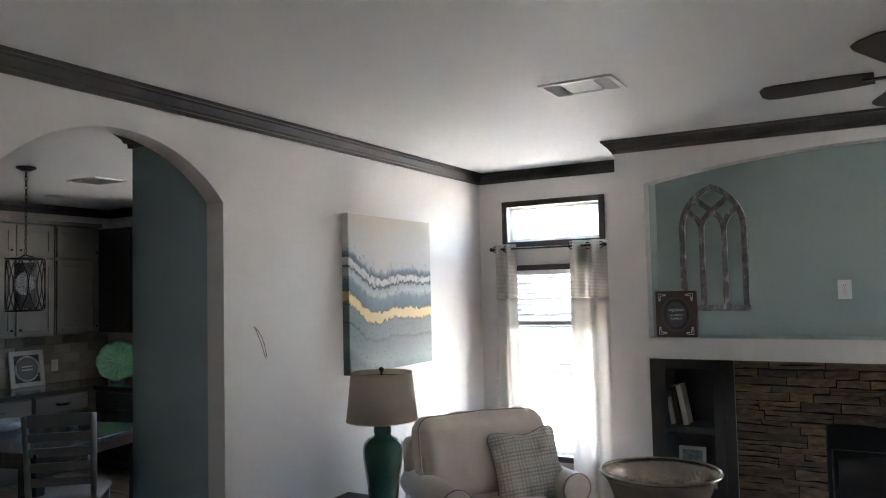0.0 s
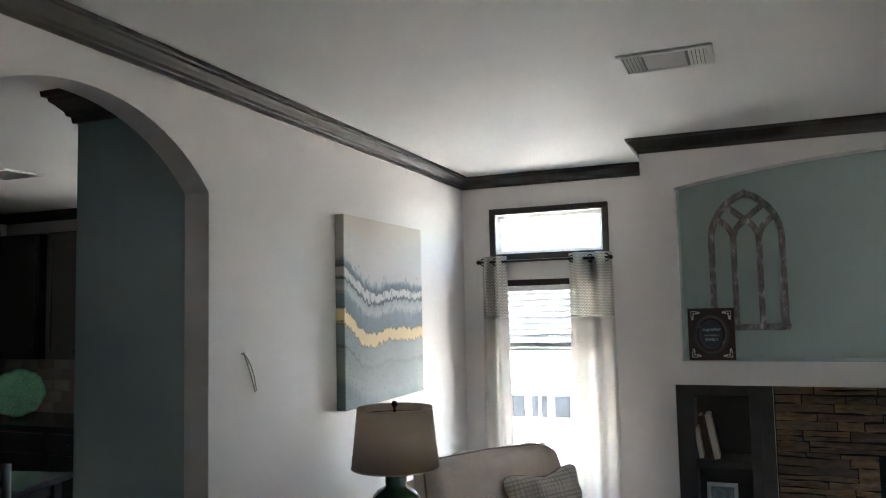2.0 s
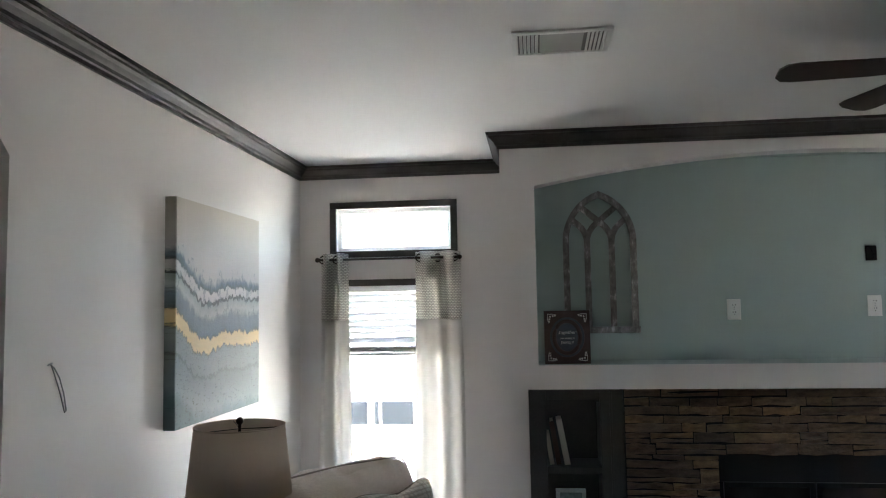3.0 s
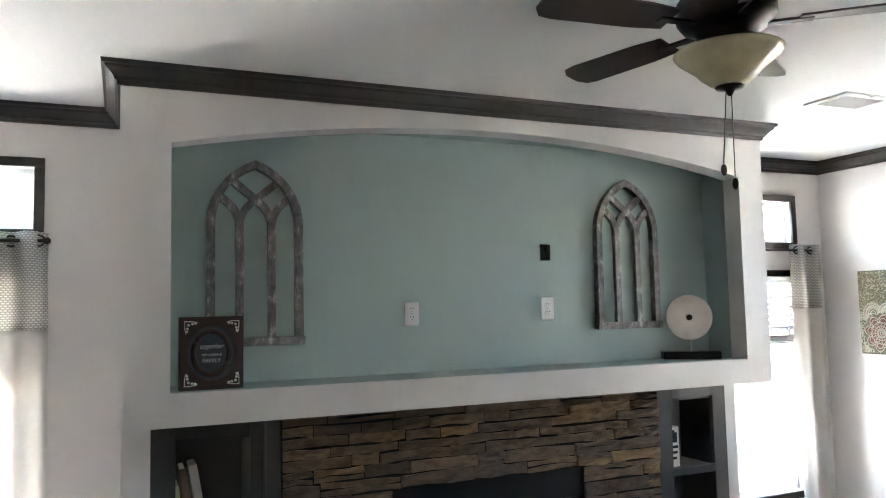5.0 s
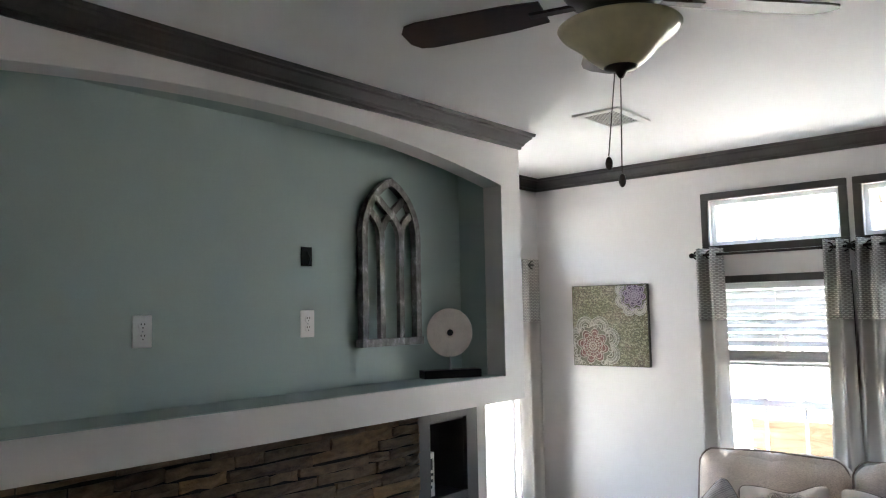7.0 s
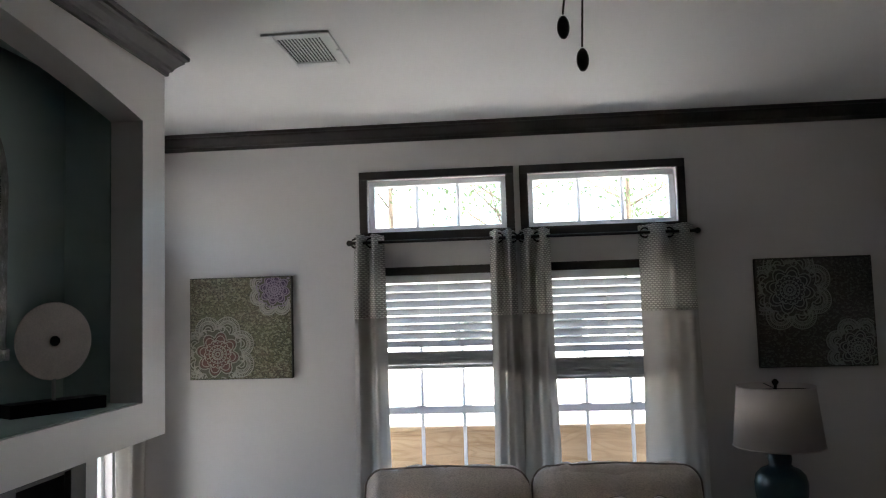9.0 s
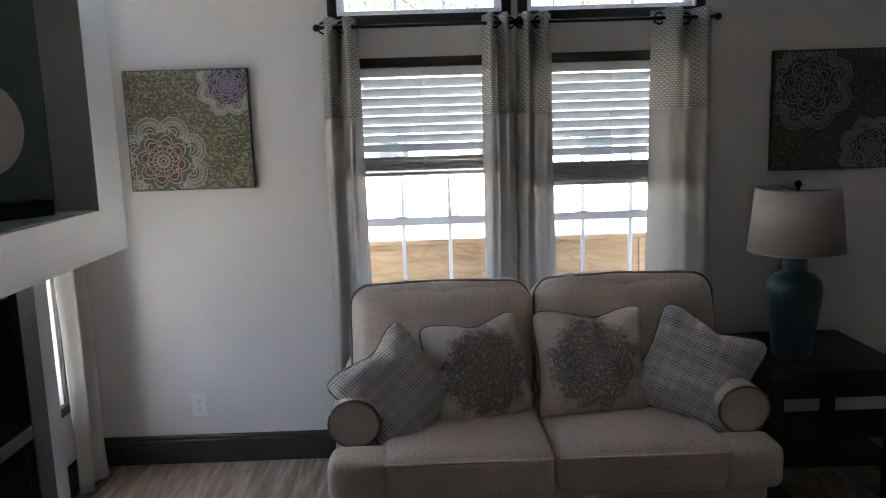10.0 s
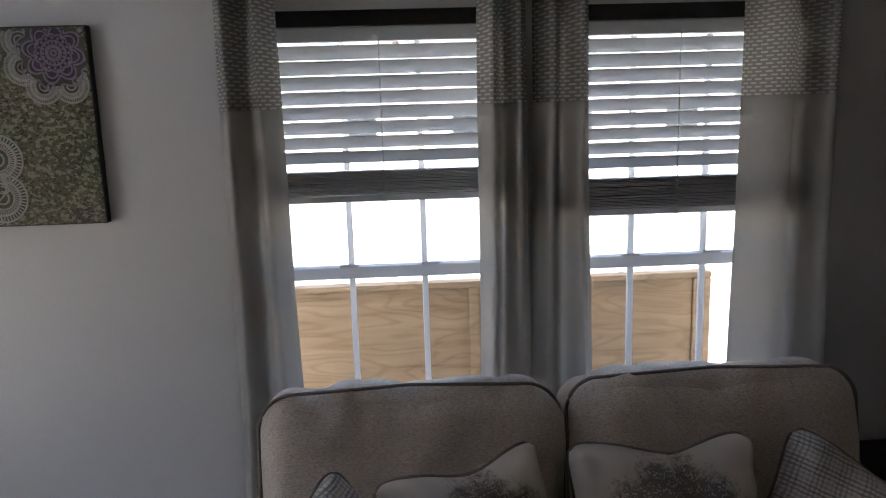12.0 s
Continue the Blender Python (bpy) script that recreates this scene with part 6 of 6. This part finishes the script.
def ladder_chair(m, label):
    """Ladder-back dining chair, front towards local -y."""
    th = thing("dining_chair", m, label, "chair", "dining chairs")
    part("seat", soft_box(0.44, 0.42, 0.045, 0.02, n=6), CHAIRW, th, "", True, pose(0, 0, 0.455, 0, 0, 0))
    for s in (-1, 1):
        part("leg", box(s * 0.19 - 0.018, -0.195, 0, s * 0.19 + 0.018, -0.16, 0.435, 0.003), CHAIRW, th)
        part("back_post", tube([(s * 0.19, 0.20, 0.0), (s * 0.19, 0.19, 0.45), (s * 0.195, 0.215, 0.75), (s * 0.2, 0.255, 1.0)], 0.02, 8), CHAIRW, th, "", True)
    for z, y, hh in ((0.965, 0.25, 0.04), (0.86, 0.235, 0.028), (0.765, 0.222, 0.028), (0.67, 0.21, 0.028), (0.575, 0.20, 0.026)):
        part("back_slat", box(-0.195, y - 0.008, z - hh, 0.195, y + 0.008, z + hh, 0.004), CHAIRW, th)
    for y in (-0.18, 0.19):
        part("stretcher", box(-0.19, y - 0.009, 0.2, 0.19, y + 0.009, 0.23, 0.003), CHAIRW, th)


ladder_chair(pose(-4.64, 3.86, 0, 0, 0, 222), "grey painted ladder-back dining chair at the table")
mug = thing("coffee_mug", Matrix.Translation((-5.30, 4.33, 0.7605)), "pale blue and white mug on the dining table", "mug")
part("cup", lathe([(0.0, 0.0), (0.036, 0.0), (0.04, 0.006), (0.042, 0.09), (0.039, 0.09), (0.036, 0.01), (0.0, 0.008)], 24), MUG, mug, "", True)
part("handle", tube([(0.04, 0, 0.072), (0.064, 0, 0.066), (0.068, 0, 0.04), (0.056, 0, 0.022), (0.04, 0, 0.02)], 0.005, 6), MUG, mug, "", True)
bwl = thing("serving_bowl", Matrix.Translation((-5.62, 4.02, 0.7605)), "blue-grey shallow bowl on the dining table", "bowl")
part("dish", lathe([(0.0, 0.0), (0.06, 0.0), (0.12, 0.03), (0.15, 0.07), (0.146, 0.07), (0.11, 0.034), (0.0, 0.012)], 28), MUG, bwl, "", True)


# ---- outside ----
tagged(part("ground", box(-300, -300, -0.95, 300, 300, -0.80), GRAVEL), "pale gravel lot around the house", "ground", "", "structure")

dk = thing("pine_panel", Matrix.Translation((3.75, 4.3, -0.8)), "raw pine porch panel leaning outside the windows", "wooden panel")
part("board", box(0, -0.83, 0.9, 0.03, 0.74, 1.745, 0.003), PINE, dk)
part("top_rail", box(-0.012, -0.90, 1.745, 0.045, 0.74, 1.770, 0.003), PINE, dk)
part("end_stile", box(-0.012, -0.90, 0.9, 0.045, -0.832, 1.744, 0.003), PINE, dk)
part("middle_batten", box(-0.012, 0.02, 0.9, -0.001, 0.055, 1.744, 0.002), PINE, dk)
part("support", box(0.0, -0.88, 0, 0.045, -0.8, 0.899, 0.003), PINE, dk)
part("support", box(0.0, 0.62, 0, 0.045, 0.7, 0.899, 0.003), PINE, dk)



def neighbour(x, y, w, d, h, yaw, label):
    th = thing("house", pose(x, y, -0.8, 0, 0, yaw), label, "house", "neighbouring homes")
    part("wall", box(-w / 2, -d / 2, 0.5, w / 2, d / 2, h, 0), SIDING, th)
    part("skirt", box(-w / 2 + 0.03, -d / 2 + 0.03, 0, w / 2 - 0.03, d / 2 - 0.03, 0.5), SIDING, th)
    part("roof", slab([(-d / 2 - 0.3, h), (d / 2 + 0.3, h), (0, h + d * 0.22)], "x", -w / 2 - 0.3, w / 2 + 0.3), ROOF, th)
    for k in range(5):
        cx = -w / 2 + w * (k + 0.5) / 5
        wdw = part("window", box(cx - 0.55, -d / 2 - 0.03, 1.3, cx + 0.55, -d / 2 + 0.02, 2.2, 0.01), VINYL, th)
        part("pane", box(cx - 0.48, -d / 2 - 0.04, 1.37, cx + 0.48, -d / 2 - 0.031, 2.13), DARKGLASS, wdw)
    return th


neighbour(-4.5, 24, 15, 5, 3.0, 0, "white sided manufactured home across the lot")
neighbour(26, 2.5, 16, 5, 3.0, -90, "white sided manufactured home beyond the gravel lot")


def parked_van(x, y, label):
    """A light van seen from its side, length along local x, near side at -y."""
    th = thing("van", Matrix.Translation((x, y, -0.8)), label, "van")
    outline = [(-2.3, 0.35), (2.1, 0.35), (2.25, 0.55), (2.2, 0.95), (1.55, 1.1), (0.95, 1.72), (0.7, 1.82), (-2.15, 1.85), (-2.3, 1.7)]
    bm = slab(outline, "y", 0.0, 1.8)
    bmesh.ops.bevel(bm, geom=bm.edges[:], offset=0.04, segments=2, profile=0.5, affect="EDGES")
    part("body", bm, SIDING, th, "white painted body")
    for x0, x1 in ((-1.95, -1.33), (-1.24, -1.02), (-0.93, -0.36), (-0.27, 0.30), (0.39, 0.88)):
        part("side_window", box(x0, -0.012, 1.04, x1, 0.004, 1.33, 0.01), DARKGLASS, th, "dark tinted window")
        part("drip_rail", box(x0 + 0.03, -0.016, 1.40, x1 - 0.03, 0.004, 1.45, 0.004), DARKGLASS, th)
    for wx in (-1.5, 1.35):
        for wy in (0.02, 1.6):
            wheel = part("wheel", lathe([(0.0, 0.0), (0.2, 0.0), (0.21, 0.02), (0.21, 0.16), (0.2, 0.18), (0.0, 0.18)], 24), SILVER, th, "", False, pose(wx, wy + 0.18, 0.34, 90, 0, 0))
            part("tyre", lathe([(0.21, 0.0), (0.32, 0.0), (0.34, 0.03), (0.34, 0.15), (0.32, 0.18), (0.21, 0.18), (0.21, 0.0)], 28), BLACK, wheel)
    return th


parked_van(-2.4, 11.0, "white van with dark side windows parked outside")


def tree(x, y, h, seed, label):
    rnd = random.Random(seed)
    th = thing("tree", Matrix.Translation((x, y, -0.8)), label, "tree", "trees beyond the lot")
    part("trunk", tube([(0, 0, 0), (0.05, 0.04, h * 0.3), (-0.04, 0.1, h * 0.6), (0.0, 0.05, h * 0.9)], [0.22, 0.17, 0.1, 0.03], 8), BARK, th, "", True)
    verts, faces = [], []
    for k in range(9):
        a, z0 = rnd.uniform(0, 6.28), h * rnd.uniform(0.3, 0.75)
        ln = h * rnd.uniform(0.2, 0.34)
        tip = Vector((math.cos(a) * ln, math.sin(a) * ln, z0 + ln * 0.7))
        part("limb", tube([(0, 0.05, z0), (tip.x * 0.5, tip.y * 0.5, z0 + ln * 0.28), tip], [0.06, 0.04, 0.012], 6), BARK, th, "", True)
        for c in range(200):
            t = rnd.uniform(0.35, 1.15)
            p = Vector((tip.x * t, tip.y * t, z0 + (tip.z - z0) * t)) + Vector((rnd.gauss(0, 1), rnd.gauss(0, 1), rnd.gauss(0, 0.8))) * h * 0.06
            s = rnd.uniform(0.07, 0.16)
            q = Euler((rnd.uniform(0, 6), rnd.uniform(0, 6), rnd.uniform(0, 6))).to_matrix()
            i0 = len(verts)
            verts += [p + q @ Vector(w) * s for w in ((-1, 0, 0), (0, -0.45, 0.1), (1, 0, 0), (0, 0.45, 0.1))]
            faces.append((i0, i0 + 1, i0 + 2, i0 + 3))
    me = bpy.data.meshes.new("crown")
    me.from_pydata(verts, [], faces)
    me.materials.append(LEAF)
    ob = new("crown", me)
    ob.parent = th
    return th


for k, (x, y, h) in enumerate(((34, 13.5, 15.0), (38, 20, 17.0), (37, 4.5, 16.0), (42, 11.0, 18.0), (36, -1.5, 15.0))):
    tree(x, y, h, 11 + k, "leafy green tree with an open crown")


# ---- floor planks and ledge stones ----
rnd = random.Random(5)
PW = 0.178
plank_meshes = {}
y = 1.2
while y < NY - 0.001:
    yb = min(y + PW, NY)
    x = WX - rnd.uniform(0, 1.0)
    while x < EX:
        xe = x + 1.22
        a, b = max(x, WX), min(xe, EX)
        if b - a > 0.02:
            key = (round(b - a, 3), round(yb - y, 3))
            if key not in plank_meshes:
                plank_meshes[key] = mesh_from(box(0.0008, 0.0008, -0.004, b - a - 0.0008, yb - y - 0.0008, 0.0, 0.0012, 1), "plank", PLANK)
            ob = new("plank", plank_meshes[key])
            ob.parent = floor_base
            ob.matrix_basis = Matrix.Translation((a, y, 0.0))
        x = xe
    y += PW
rest = bmesh.new()
for k in range(int((A0 - SY) / PW) + 40):
    ya = SY + k * PW
    if ya < 1.2:
        box(KX, ya + 0.0008, -0.004, EX, min(ya + PW, 1.2) - 0.0008, 0.0, bm=rest)
    if 1.2 <= ya < KY:
        box(KX, ya + 0.0008, -0.004, WX - 0.001, min(ya + PW, KY) - 0.0008, 0.0, bm=rest)
pr = part("plank_rest", rest, PLANK, floor_base)
tagged(pr, "grey-brown planks", "", "", "stuff")

rnd = random.Random(8)


def ledge_stone(x0, x1, z0, z1):
    """One split-faced stone, with uneven corners and its own depth."""
    out = rnd.uniform(0.012, 0.041)
    bm = bmesh.new()
    g = 0.0036
    nx = 4 if x1 - x0 > 0.16 else 3
    front = []
    for j in range(3):
        r = []
        for i in range(nx):
            u, v = i / (nx - 1), j / 2
            e = 1.0 if (0 < i < nx - 1 and j == 1) else 0.55
            jx, jz = rnd.uniform(-0.003, 0.003), rnd.uniform(-0.006, 0.006)
            r.append(bm.verts.new((x0 + g + (x1 - x0 - 2 * g) * u + jx * (0 < i < nx - 1), -out * e + rnd.uniform(-0.005, 0.005), z0 + g + (z1 - z0 - 2 * g) * v + jz)))
        front.append(r)
    for j in range(2):
        for i in range(nx - 1):
            bm.faces.new((front[j][i], front[j][i + 1], front[j + 1][i + 1], front[j + 1][i]))
    rim = [front[0][i] for i in range(nx)] + [front[1][nx - 1]] + [front[2][i] for i in range(nx - 1, -1, -1)] + [front[1][0]]
    back = [bm.verts.new((v.co.x, 0.0, v.co.z)) for v in rim]
    for i in range(len(rim)):
        j = (i + 1) % len(rim)
        bm.faces.new((rim[j], rim[i], back[i], back[j]))
    ob = part("stone", bm, STONE, stone_wall, "", False, Matrix.Translation((0, LY - 0.004, 0)))
    return ob


z = 0.0
while z < 1.2635:
    hgt = rnd.choice((0.036, 0.042, 0.05, 0.06, 0.075, 0.085))
    z1 = min(z + hgt, 1.2635)
    if 1.2635 - z1 < 0.02:
        z1 = 1.2635
    spans = [(-0.79, 1.2)] if z >= FZ1 - 0.005 else [(-0.79, FX0), (FX1, 1.2)]
    if z < FZ1 - 0.005 < z1:
        z1 = FZ1
    for a, b in spans:
        x = a
        while x < b - 0.001:
            xe = min(b, x + rnd.uniform(0.13, 0.40))
            if b - xe < 0.07:
                xe = b
            if z1 - z > 0.055 and rnd.random() < 0.45:
                cut = z + (z1 - z) * rnd.uniform(0.38, 0.62)
                ledge_stone(x, xe, z, cut)
                ledge_stone(x, xe, cut, z1)
            else:
                ledge_stone(x, xe, z, z1)
            x = xe
    z = z1
